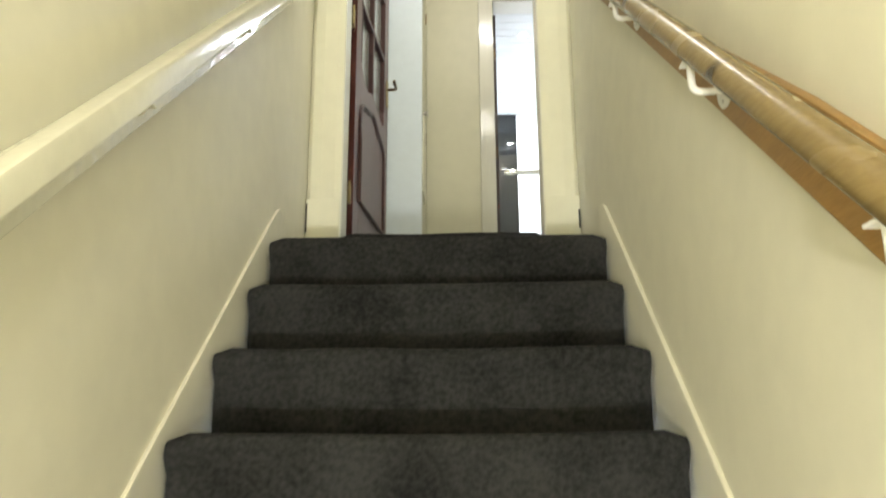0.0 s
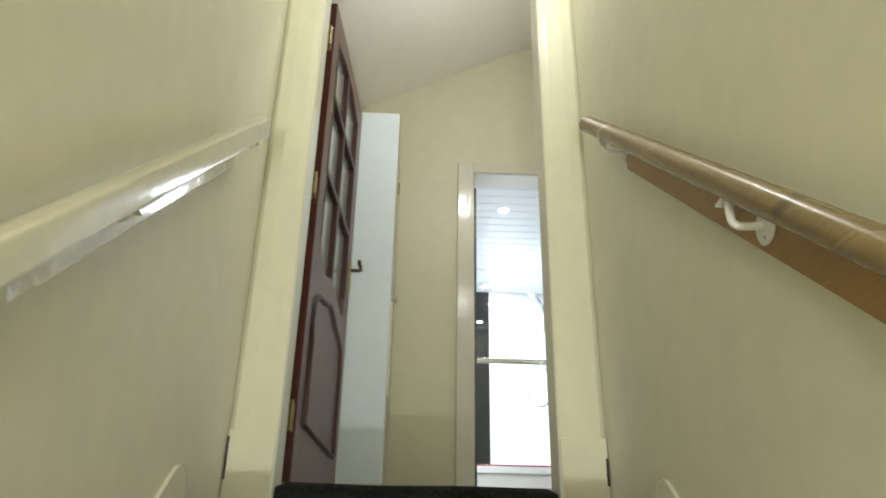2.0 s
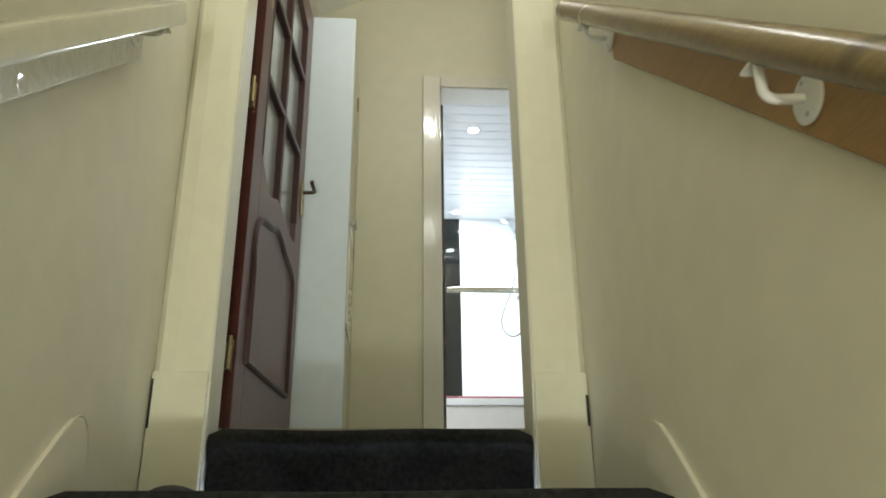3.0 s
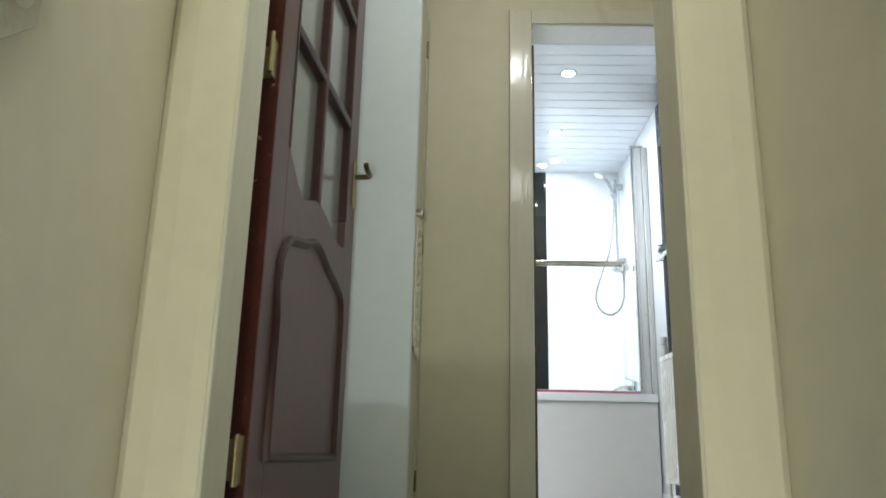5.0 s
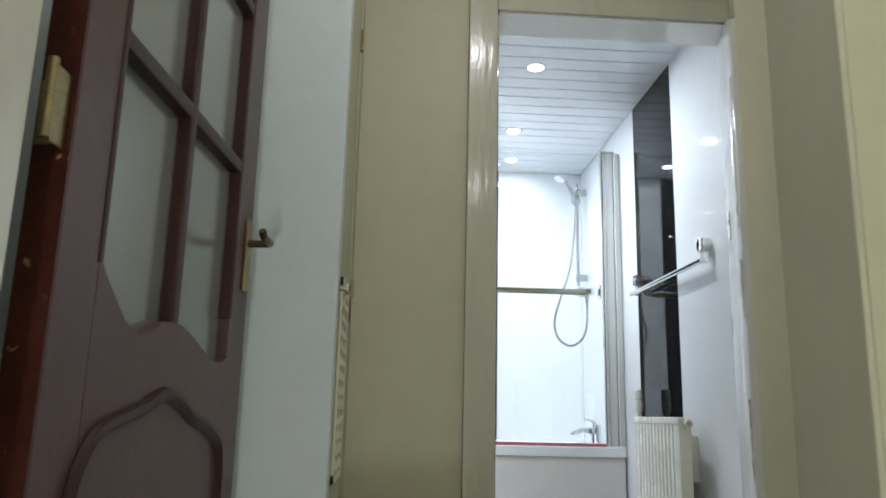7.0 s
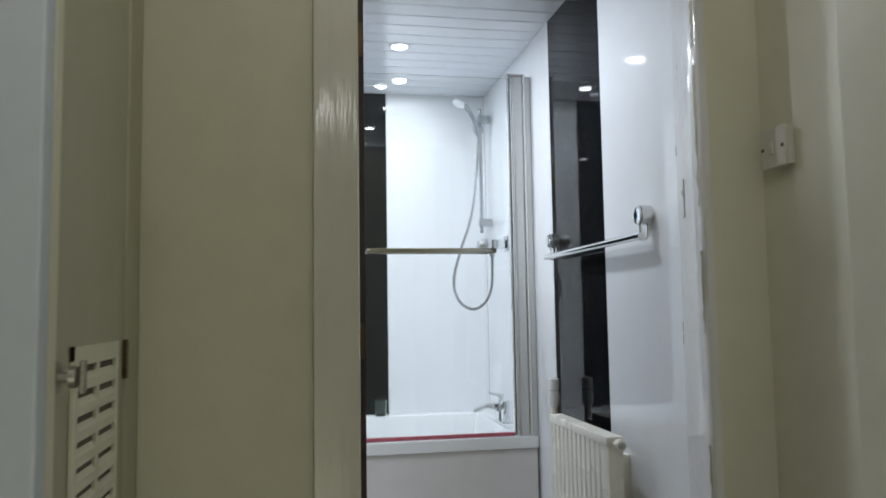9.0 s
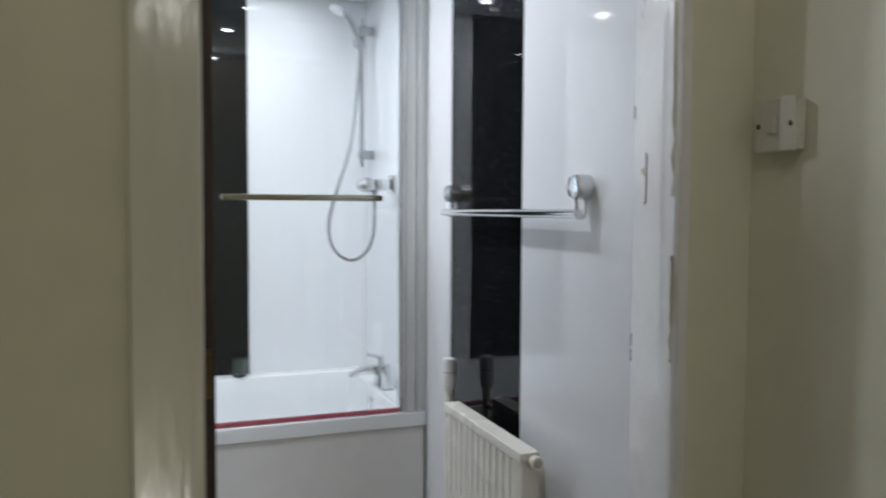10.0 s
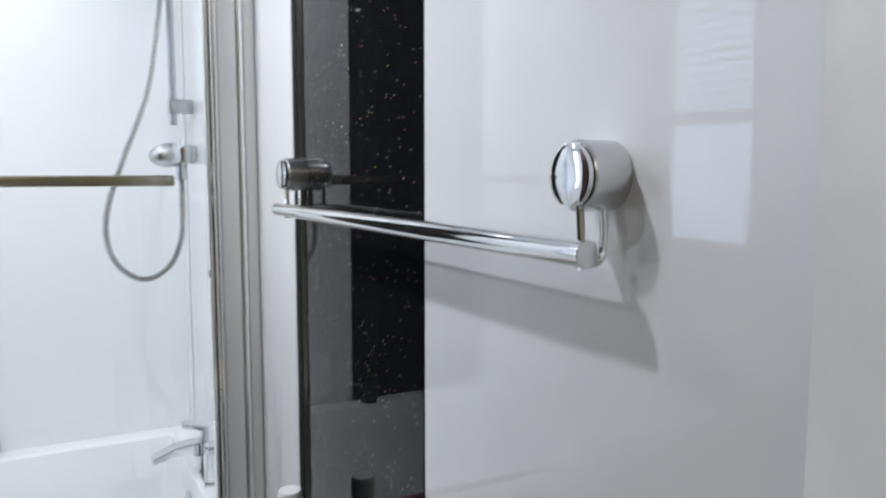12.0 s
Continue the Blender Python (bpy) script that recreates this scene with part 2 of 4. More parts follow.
def box(bm, a, b, bevel=0.0, segments=2):
    """A box from corner a to corner b, with rounded edges."""
    a, b = Vector(a), Vector(b)
    r = bmesh.ops.create_cube(bm, size=1, matrix=Matrix.LocRotScale((a + b) / 2, None, [max(1e-5, abs(q)) for q in (b - a)]))
    if bevel:
        bmesh.ops.bevel(bm, geom=list({e for v in r["verts"] for e in v.link_edges}), offset=bevel, segments=segments, affect="EDGES", profile=0.5)
    return bm


def boxes(*pairs, bevel=0.0):
    bm = bmesh.new()
    for a, b in pairs:
        box(bm, a, b, bevel)
    return bm


def cylinder(bm, a, b, r, r2=None, segments=24, bevel=0.0):
    a, b = Vector(a), Vector(b)
    q = (b - a).to_track_quat("Z", "Y")
    res = bmesh.ops.create_cone(bm, cap_ends=True, segments=segments, radius1=r, radius2=r if r2 is None else r2, depth=(b - a).length,
                                matrix=Matrix.LocRotScale((a + b) / 2, q, None))
    if bevel:
        rims = [e for e in {e for v in res["verts"] for e in v.link_edges} if any(len(f.verts) > 4 for f in e.link_faces)]
        bmesh.ops.bevel(bm, geom=rims, offset=bevel, segments=2, affect="EDGES", profile=0.5)
    return bm


def rod(a, b, r, r2=None, segments=24, bevel=0.0):
    return cylinder(bmesh.new(), a, b, r, r2, segments, bevel)


def lathe(centre, axis, profile, segments=28):
    """A turned body: profile of (distance along axis, radius)."""
    bm = bmesh.new()
    q = Vector(axis).to_track_quat("Z", "Y")
    rings = []
    for h, r in profile:
        rings.append([bm.verts.new(Vector(centre) + q @ Vector((r * math.cos(k * math.tau / segments), r * math.sin(k * math.tau / segments), h))) for k in range(segments)])
    for p, n in zip(rings, rings[1:]):
        for k in range(segments):
            bm.faces.new((p[k], p[(k + 1) % segments], n[(k + 1) % segments], n[k]))
    bm.faces.new(rings[0])
    bm.faces.new(rings[-1])
    return bm


def smooth_path(points, steps=10):
    """Catmull-Rom curve through the points."""
    pts = [Vector(p) for p in points]
    pts = [pts[0] * 2 - pts[1], *pts, pts[-1] * 2 - pts[-2]]
    out = []
    for p0, p1, p2, p3 in zip(pts, pts[1:], pts[2:], pts[3:]):
        for k in range(steps):
            t = k / steps
            out.append(0.5 * (2 * p1 + (p2 - p0) * t + (2 * p0 - 5 * p1 + 4 * p2 - p3) * t * t + (3 * p1 - p0 - 3 * p2 + p3) * t ** 3))
    out.append(pts[-2])
    return out


def tube(path, radius, segments=14, closed=False, ridge=0.0, squash=1.0):
    """A tube along a path. ridge: every other ring is smaller, as on a ribbed hose."""
    bm = bmesh.new()
    path = [Vector(p) for p in path]
    rings, side, n = [], None, len(path)
    for i, p in enumerate(path):
        ahead = path[(i + 1) % n] if closed or i < n - 1 else p
        back = path[i - 1] if closed or i else p
        d = (ahead - back).normalized()
        if side is None:
            side = d.orthogonal().normalized()
        side = (side - d * side.dot(d)).normalized()
        up = d.cross(side)
        r = radius * (1 - ridge * (i % 2))
        rings.append([bm.verts.new(p + r * (math.cos(k * math.tau / segments) * side + squash * math.sin(k * math.tau / segments) * up)) for k in range(segments)])
    for i in range(n if closed else n - 1):
        p, q = rings[i], rings[(i + 1) % n]
        for k in range(segments):
            bm.faces.new((p[k], p[(k + 1) % segments], q[(k + 1) % segments], q[k]))
    if not closed:
        bm.faces.new(rings[0])
        bm.faces.new(rings[-1])
    return bm


def slab(outline, axis, depth, bevel=0.0):
    """A flat outline, as 3D points, given thickness along the axis vector."""
    bm = bmesh.new()
    f = bm.faces.new([bm.verts.new(p) for p in outline])
    r = bmesh.ops.extrude_face_region(bm, geom=[f])
    bmesh.ops.translate(bm, verts=[v for v in r["geom"] if isinstance(v, bmesh.types.BMVert)], vec=Vector(axis) * depth)
    if bevel:
        bmesh.ops.recalc_face_normals(bm, faces=bm.faces)
        bmesh.ops.bevel(bm, geom=bm.edges[:], offset=bevel, segments=2, affect="EDGES", profile=0.5)
    return bm


# ---------- sizes of the place ----------
STAIR_X = 0.535          # half the width between the staircase walls
CARPET_X = 0.513
NOSINGS = [(-0.615, -0.187), (-0.815, -0.381), (-1.070, -0.588), (-1.325, -0.789)]
while NOSINGS[-1][1] > -2.6:
    NOSINGS.append((NOSINGS[-1][0] - 0.255, NOSINGS[-1][1] - 0.201))
FOOT = NOSINGS[-1]
HALL_Z = FOOT[1] - 0.201
JAMB_X = 0.395           # half the opening at the head of the stairs
PART_Y = 1.612           # face of the bathroom partition
BATH_X0, BATH_X1, BATH_Y1, BATH_TOP = -0.61, 1.095, 3.79, 2.172
LAND_X0, LAND_X1 = -0.95, 1.19
NIB_Y, NIB_X = 1.56, 1.037      # wall beside the bathroom door, proud of the partition
RETURN_X, RETURN_Y = 1.025, 1.105
DOOR_L, DOOR_R, DOOR_H, DEEP = 0.298, 1.080, 1.998, 0.142
SLOPE = 0.52             # the landing ceiling climbs to the side


# ---------- the staircase ----------
stair_end = FOOT[0] - 1.2
structure("wall_stair_west", boxes(((-STAIR_X - 0.12, stair_end, HALL_Z - 0.1), (-STAIR_X, -0.004, 2.5))), CREAM, "cream painted plaster wall beside the stairs", "wall")
structure("wall_stair_east", boxes(((STAIR_X, stair_end, HALL_Z - 0.1), (STAIR_X + 0.12, -0.004, 2.5))), CREAM, "cream painted plaster wall beside the stairs", "wall")
structure("wall_hall_end", boxes(((-STAIR_X, stair_end - 0.12, HALL_Z - 0.1), (STAIR_X, stair_end, 2.5))), CREAM, "cream painted plaster end wall", "wall")
structure("ceiling_stair", boxes(((-STAIR_X - 0.12, stair_end - 0.12, 2.5), (STAIR_X + 0.12, -0.004, 2.6))), CEILING_WHITE, "white painted ceiling over the stairs", "ceiling")
structure("floor_hall", boxes(((-STAIR_X, stair_end, HALL_Z - 0.1), (STAIR_X, FOOT[0] + 0.02, HALL_Z))), CARPET, "charcoal carpet on the hall floor", "floor")

stairs = thing("staircase", (0, FOOT[0], HALL_Z), "straight stairs covered in charcoal carpet", "stairs", kind="structure")


def carpet_step(y, z, back, low, sag=0.006, half=CARPET_X):
    """A carpeted step with a rounded, slightly sagging nosing."""
    bm = bmesh.new()
    profile = [(back, z)]
    for k in range(7):
        a = math.pi / 2 + k / 6 * math.radians(125)
        profile.append((y + 0.026 + 0.026 * math.cos(a), z - 0.026 + 0.026 * math.sin(a)))
    profile += [(y + 0.022, z - 0.07), (y + 0.028, low), (back, low)]
    rows, cols = [], 26
    for i in range(cols + 1):
        x = -half + 2 * half * i / cols
        u = x / half
        droop = -sag * (1 - u * u) + 0.004 * noise.noise((x * 4, y * 7, z * 3)) - 0.014 * max(0, abs(u) - 0.955) / 0.045
        rows.append([bm.verts.new((x, py + (0.003 * noise.noise((x * 6, z * 5, 2)) if py < back - 0.02 else 0), pz + (droop if pz > low + 0.01 else 0))) for py, pz in profile])
    for a, b in zip(rows, rows[1:]):
        for k in range(len(profile)):
            j = (k + 1) % len(profile)
            bm.faces.new((a[k], a[j], b[j], b[k]))
    bm.faces.new(rows[0])
    bm.faces.new(rows[-1])
    return bm


backs = [-0.0] + [n[0] + 0.03 for n in NOSINGS[:-1]]
for (ny, nz), back in zip(NOSINGS, backs):
    part("step", carpet_step(ny, nz + (0.010 if nz > -0.3 else 0.017), back, nz - 0.21, 0.004), CARPET, stairs)

for side, name in ((-1, "stair_string"), (1, "stair_string")):
    # sloping skirting beside the steps, with its rounded top end
    y_end = -0.43 if side < 0 else -0.49
    top = [(y_end + 0.055, -0.20), (y_end + 0.055, -0.115), (y_end + 0.04, -0.062), (y_end + 0.012, -0.038), (y_end - 0.03, -0.045), (y_end - 0.075, -0.078)]
    top = [(yy, zz - (0.018 if side > 0 else 0.0)) for yy, zz in top]
    slope_z = (lambda y: -0.893 + 0.85 * (y + 1.456)) if side < 0 else (lambda y: -0.924 + 0.857 * (y + 1.518))
    outline = [(0, yy, zz) for yy, zz in top] + [(0, FOOT[0] - 0.1, slope_z(FOOT[0] - 0.1)), (0, FOOT[0] - 0.1, slope_z(FOOT[0] - 0.1) - 0.34), (0, -0.75, -0.62), (0, y_end + 0.055, -0.35)]
    x0 = -STAIR_X - 0.002 if side < 0 else STAIR_X + 0.002
    bm = slab([(x0, p[1], p[2]) for p in outline], (-side, 0, 0), 0.012, 0.004)
    st = structure(name, bm, CREAM, "cream gloss painted stair string with rounded end", "trim")
    # bead along the upper edge
    path = smooth_path([(x0 - side * 0.010, p[1], p[2]) for p in outline[1:6]], 5) + [Vector((x0 - side * 0.010, FOOT[0], slope_z(FOOT[0])))]
    part("bead", tube(path, 0.002, 8), CREAM, st)

# the wall at the head of the stairs and its door lining
for side in (-1, 1):
    structure("wall_stair_head", boxes(((side * (JAMB_X + 0.03), 0.0, -0.6), (side * (LAND_X1 if side > 0 else -LAND_X0), 0.12, 3.1))), CREAM, "cream painted wall at the head of the stairs", "wall")
structure("wall_over_stair_door", boxes(((-JAMB_X - 0.029, 0.0, 2.03), (JAMB_X + 0.029, 0.12, 3.1))), CREAM, "cream painted wall over the stair door", "wall")
lining = thing("door_lining", (0, 0.06, 0), "cream gloss painted door frame at the stair head", "door frame", kind="structure")
for side in (-1, 1):
    part("jamb", boxes(((side * JAMB_X, -0.012, -0.18), (side * (JAMB_X + 0.028), 0.122, 2.028)), bevel=0.004), WORN_GLOSS, lining, "glossy cream paint with brush marks")
    part("architrave", slab([(side * xx, yy, 0.13) for xx, yy in ((JAMB_X + 0.006, -0.001), (JAMB_X + 0.006, -0.014), (JAMB_X + 0.03, -0.021), (JAMB_X + 0.085, -0.026), (0.518, -0.022), (0.5345, -0.006), (0.5345, -0.001))], (0, 0, 1), 1.98, 0.0015), CREAM_GLOSS, lining)
    part("plinth_block", boxes(((side * (JAMB_X + 0.004), -0.0275, -0.187), (side * 0.5335, -0.001, 0.132)), bevel=0.005), CREAM_GLOSS, lining)
# raised dark strips put on the blocks as the shade of gaps
part("gap_strip", boxes(((-0.5315, -0.0286, -0.005), (-0.5265, -0.0262, 0.112))), GAP_SHADE, lining, "dark strip painted as the shaded gap beside the block")
part("gap_strip", boxes(((0.5255, -0.0286, 0.0), (0.5325, -0.0262, 0.075))), GAP_SHADE, lining, "dark strip painted as the shaded gap beside the block")
part("head", boxes(((-JAMB_X - 0.028, -0.012, 1.998), (JAMB_X + 0.028, 0.132, 2.029)), bevel=0.003), WORN_GLOSS, lining)
part("head_architrave", boxes(((-0.51, -0.024, 2.005), (0.51, -0.002, 2.11)), bevel=0.004), CREAM_GLOSS, lining)
bm = carpet_step(0.0, 0.0, 0.16, -0.20, 0.002, JAMB_X - 0.002)
part("threshold_step", bm, CARPET, stairs, "top riser covered in charcoal carpet")


# ---------- handrails ----------
RISE = 0.858


def handrail(side, mat_rail, mat_board, end_y, label):
    x_wall = side * STAIR_X
    x_rail = side * 0.461
    rail_z = (lambda y: 0.0117 + 0.842 * (y + 1.5)) if side > 0 else (lambda y: 0.924 + RISE * (y + 0.365))
    base_z = lambda y: (0.905 if side > 0 else 0.876) + RISE * (y + 0.365)
    far_y, near_y = end_y, -3.9
    base = thing("handrail", (x_wall, -1.2, rail_z(-1.2)), label, "handrail")
    axis = Vector((0, 1, 0.842 if side > 0 else RISE)).normalized()
    a, b = Vector((x_rail, near_y, rail_z(near_y))), Vector((x_rail, far_y, rail_z(far_y)))
    profile, n = [], 40
    length = (b - a).length
    for k in range(n + 1):
        h = length * k / n
        profile.append((h, 0.0245 + 0.0006 * noise.noise((h * 3, side, 0))))
    profile += [(length + 0.004, 0.022), (length + 0.006, 0.016)]
    if side > 0:
        part("rail", lathe(a, axis, profile, 28), mat_rail, base)
    else:
        # flat-sided painted rail, cut square at its end
        up = Vector((0, -RISE, 1)).normalized()
        corners = [a - up * 0.026, b - up * 0.026, b + up * 0.026, a + up * 0.026]
        part("rail", slab([p - Vector((0.021, 0, 0)) for p in corners], (1, 0, 0), 0.042, 0.009), mat_rail, base)
    # mounting board on the wall
    by = -0.515 if side > 0 else -0.44
    low = lambda y: (0.178 if side > 0 else 0.128) + 0.862 * (y + 1.158)
    outline = [(x_wall, by, low(by) - 0.01), (x_wall, by, low(by) + 0.08), (x_wall, by - 0.06, low(by - 0.06) + 0.085), (x_wall, -1.35, low(-1.35) + 0.088), (x_wall, -1.95, low(-1.95) + (0.138 if side > 0 else 0.12)), (x_wall, near_y, low(near_y) + (0.16 if side > 0 else 0.12)), (x_wall, near_y, low(near_y))]
    part("mounting_board", slab(outline, (-side, 0, 0), 0.019, 0.004), mat_board, base, "varnished pine board" if side > 0 else "gloss painted board")
    for y in (-0.51, -1.17, -1.69, -2.19, -2.85):
        if side < 0:
            y += 0.02
        z, low_z = rail_z(y), base_z(y)
        face = x_wall - side * 0.019
        br = part("bracket", lathe((face + side * 0.001, y, low_z), (-side, 0, 0), [(0, 0.029), (0.004, 0.031), (0.007, 0.027), (0.009, 0.012)], 20), WHITE_METAL if side > 0 else CREAM_GLOSS, base, "white metal bracket")
        arm = smooth_path([(face - side * 0.006, y, low_z), (x_rail + side * 0.016, y, low_z - 0.002), (x_rail + side * 0.003, y, low_z + 0.003), (x_rail, y, low_z + 0.016), (x_rail, y, z - 0.02)], 5)
        part("bracket_arm", tube(arm, 0.0065, 10), WHITE_METAL if side > 0 else CREAM_GLOSS, br)
        part("bracket_saddle", boxes(((x_rail - 0.012, y - 0.022, z - 0.033), (x_rail + 0.012, y + 0.022, z - 0.029))), WHITE_METAL if side > 0 else CREAM_GLOSS, br)
        for dz in (-0.019, 0.019):
            part("screw", lathe((face - side * 0.004, y, low_z + dz), (-side, 0, 0), [(0, 0.005), (0.003, 0.004), (0.0035, 0.001)], 8), GREY_PLASTIC, br)
    return base


handrail(1, RAIL_WOOD, PINE, -0.365, "round wooden handrail on varnished pine board")
handrail(-1, CREAM_RAIL, RIPPLE_GLOSS, -0.405, "cream gloss painted handrail on painted board")

# pendant lamp over the stair head
pendant = thing("pendant_lamp", (STAIR_BULB[0], STAIR_BULB[1], 2.5), "white pendant lamp with lit bulb", "lamp")
part("ceiling_rose", lathe((STAIR_BULB[0], STAIR_BULB[1], 2.5), (0, 0, -1), [(0, 0.04), (0.012, 0.04), (0.022, 0.02)], 20), WHITE_PLASTIC, pendant)
part("cord", rod((STAIR_BULB[0], STAIR_BULB[1], 2.49), (STAIR_BULB[0], STAIR_BULB[1], STAIR_BULB[2] + 0.17), 0.003, segments=8), WHITE_PLASTIC, pendant)
part("lamp_holder", rod((STAIR_BULB[0], STAIR_BULB[1], STAIR_BULB[2] + 0.18), (STAIR_BULB[0], STAIR_BULB[1], STAIR_BULB[2] + 0.105), 0.016, 0.02), WHITE_PLASTIC, pendant)
# unseen fixture for the added stair light, hung low to avoid its reflection
hx, hy, hz = HALL_FILL
hall_fill_lamp = thing("pendant_lamp", (hx, hy, 2.5), "added white pendant lamp on a long cord, out of view", "lamp")
part("ceiling_rose", lathe((hx, hy, 2.5), (0, 0, -1), [(0, 0.04), (0.012, 0.04), (0.022, 0.02)], 20), WHITE_PLASTIC, hall_fill_lamp)
part("cord", rod((hx, hy, 2.49), (hx, hy, hz + 0.17), 0.003, segments=8), WHITE_PLASTIC, hall_fill_lamp)
part("lamp_holder", rod((hx, hy, hz + 0.18), (hx, hy, hz + 0.105), 0.016, 0.02), WHITE_PLASTIC, hall_fill_lamp)


# ---------- landing ----------
structure("floor_landing", boxes(((LAND_X0, 0.155, -0.12), (LAND_X1, PART_Y + 0.03, 0.018))), LANDING_FLOOR, "grey-beige carpet on the landing", "floor")
structure("wall_landing_east", boxes(((LAND_X1, 0.0, -0.2), (LAND_X1 + 0.12, PART_Y + DEEP, 3.1))), CREAM, "cream painted landing wall", "wall")
structure("wall_landing_west", boxes(((LAND_X0 - 0.12, 0.0, -0.2), (LAND_X0, PART_Y + DEEP, 3.1))), CREAM, "cream painted landing wall", "wall")
structure("wall_landing_return", boxes(((RETURN_X, 0.1202, -0.2), (LAND_X1 - 0.0005, RETURN_Y, 3.1)), bevel=0.006), CREAM, "cream painted landing wall with an outer corner", "wall")
structure("wall_partition_east", boxes(((NIB_X + 0.024, NIB_Y + 0.004, -0.2), (LAND_X1 - 0.0005, PART_Y - 0.011, 3.1))), CREAM, "cream painted wall between bathroom door and corner", "wall")
ceil_z = lambda x: min(2.945, 2.462 + SLOPE * (x + 0.325))
knee = (2.945 - 2.462) / SLOPE - 0.325
bm = slab([(x, 0.0, z) for x, z in ((LAND_X0 - 0.12, ceil_z(LAND_X0 - 0.12)), (knee, 2.945), (LAND_X1 + 0.12, 2.95), (LAND_X1 + 0.12, 3.2), (LAND_X0 - 0.12, 3.2))], (0, 1, 0), PART_Y + DEEP)
structure("ceiling_landing", bm, CEILING_WHITE, "white painted landing ceiling, sloping down to one side", "ceiling")
structure("wall_partition_west", boxes(((LAND_X0, PART_Y, -0.2), (DOOR_L - 0.03, PART_Y + DEEP, 3.1))), BEIGE, "beige painted partition wall", "wall")
structure("wall_partition_over_door", boxes(((DOOR_L - 0.03, PART_Y, DOOR_H + 0.03), (LAND_X1, PART_Y + DEEP, 3.1))), BEIGE, "beige painted wall over the bathroom door", "wall")

# made-up fixture for the added landing light, hidden from every view
lx, ly, lz = LANDING_FILL
landing_fill_lamp = thing("pendant_lamp", (lx, ly, ceil_z(lx)), "added unseen white pendant lamp that brightens the landing", "lamp")
part("ceiling_rose", lathe((lx, ly, ceil_z(lx) + 0.02), (0, 0, -1), [(0, 0.04), (0.032, 0.04), (0.042, 0.02)], 20), WHITE_PLASTIC, landing_fill_lamp)
part("cord", rod((lx, ly, ceil_z(lx) - 0.02), (lx, ly, lz + 0.17), 0.003, segments=8), WHITE_PLASTIC, landing_fill_lamp)
part("lamp_holder", rod((lx, ly, lz + 0.18), (lx, ly, lz + 0.105), 0.016, 0.02), WHITE_PLASTIC, landing_fill_lamp)

frame_b = thing("door_frame", ((DOOR_L + DOOR_R) / 2, PART_Y, 0), "glossy cream painted bathroom door frame", "door frame", kind="structure")
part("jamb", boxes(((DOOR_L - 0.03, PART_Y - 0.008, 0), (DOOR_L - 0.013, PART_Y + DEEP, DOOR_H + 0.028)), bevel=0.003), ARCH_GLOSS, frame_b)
part("jamb", slab([(x, y, 0) for x, y in ((NIB_X + 0.022, NIB_Y), (NIB_X + 0.007, NIB_Y + 0.003), (NIB_X, NIB_Y + 0.014), (NIB_X + 0.006, NIB_Y + 0.06), (DOOR_R - 0.002, PART_Y + DEEP - 0.006), (DOOR_R + 0.004, PART_Y + DEEP - 0.002), (LAND_X1 - 0.001, PART_Y + DEEP - 0.002), (LAND_X1 - 0.001, PART_Y - 0.010), (NIB_X + 0.023, PART_Y - 0.010))], (0, 0, 1), DOOR_H), WHITE_GLOSS, frame_b, "white jamb with chipped glossy paint")
for z0, z1, dy in ((1.30, 1.62, 0.006), (1.02, 1.20, 0.003), (1.66, 1.80, 0.007), (0.55, 0.78, 0.002)):
    part("paint_chip", slab([(NIB_X - 0.0012 + 0.0016 * math.sin(k * 2.4), NIB_Y + 0.014 + dy * abs(math.sin(k * 1.7 + z0)), z0 + (z1 - z0) * k / 10) for k in range(11)] + [(NIB_X + 0.001, NIB_Y + 0.012, z1), (NIB_X + 0.001, NIB_Y + 0.012, z0)], (1, 0, 0), 0.003), OLD_CREAM, frame_b, "peeling edge of old paint")
part("head", boxes(((DOOR_L - 0.004, PART_Y - 0.008, DOOR_H), (LAND_X1 - 0.002, PART_Y + DEEP, DOOR_H + 0.028)), bevel=0.003), WHITE_GLOSS, frame_b)
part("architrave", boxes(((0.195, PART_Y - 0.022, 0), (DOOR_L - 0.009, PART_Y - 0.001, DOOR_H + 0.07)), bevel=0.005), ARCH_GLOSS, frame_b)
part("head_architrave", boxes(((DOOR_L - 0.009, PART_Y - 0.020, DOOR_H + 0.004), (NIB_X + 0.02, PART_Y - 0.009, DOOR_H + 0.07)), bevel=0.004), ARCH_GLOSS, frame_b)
for z in (1.46, 1.03, 1.0):
    part("latch_mark", boxes(((DOOR_R - 0.0035, PART_Y + 0.132, z - 0.012), (DOOR_R + 0.004, PART_Y + 0.135, z + 0.012))), DARK_BRASS, frame_b, "rusty old latch mark")

along, out_of = Vector((0.264, 0.965, 0)), Vector((-0.965, 0.264, 0))
spot = Vector((NIB_X + 0.0245, 1.690, 1.335))
corner = [spot + along * u + Vector((0, 0, w)) for u, w in ((-0.010, -0.045), (0.010, -0.045), (0.010, 0.045), (-0.010, 0.045))]
keep = part("latch_keep", slab(corner, out_of, 0.0022, 0.0006), WHITE_GLOSS, frame_b, "painted-over latch plate")
part("latch_recess", lathe(spot + out_of * 0.0022 + Vector((0, 0, 0.012)), out_of, [(0, 0.008), (0.0014, 0.007), (0.0016, 0.0055), (0.0004, 0.005), (0.0002, 0.001)], 18), OLD_CREAM, keep, "hole in yellowed paint")

# bathroom door, opened inwards
bath_door = thing("bathroom_door", (DOOR_L - 0.016, PART_Y + DEEP + 0.016, 0.012), "dark brown painted bathroom door, open inwards", "door", turn=14)
bx, by = 0.0, 0.0
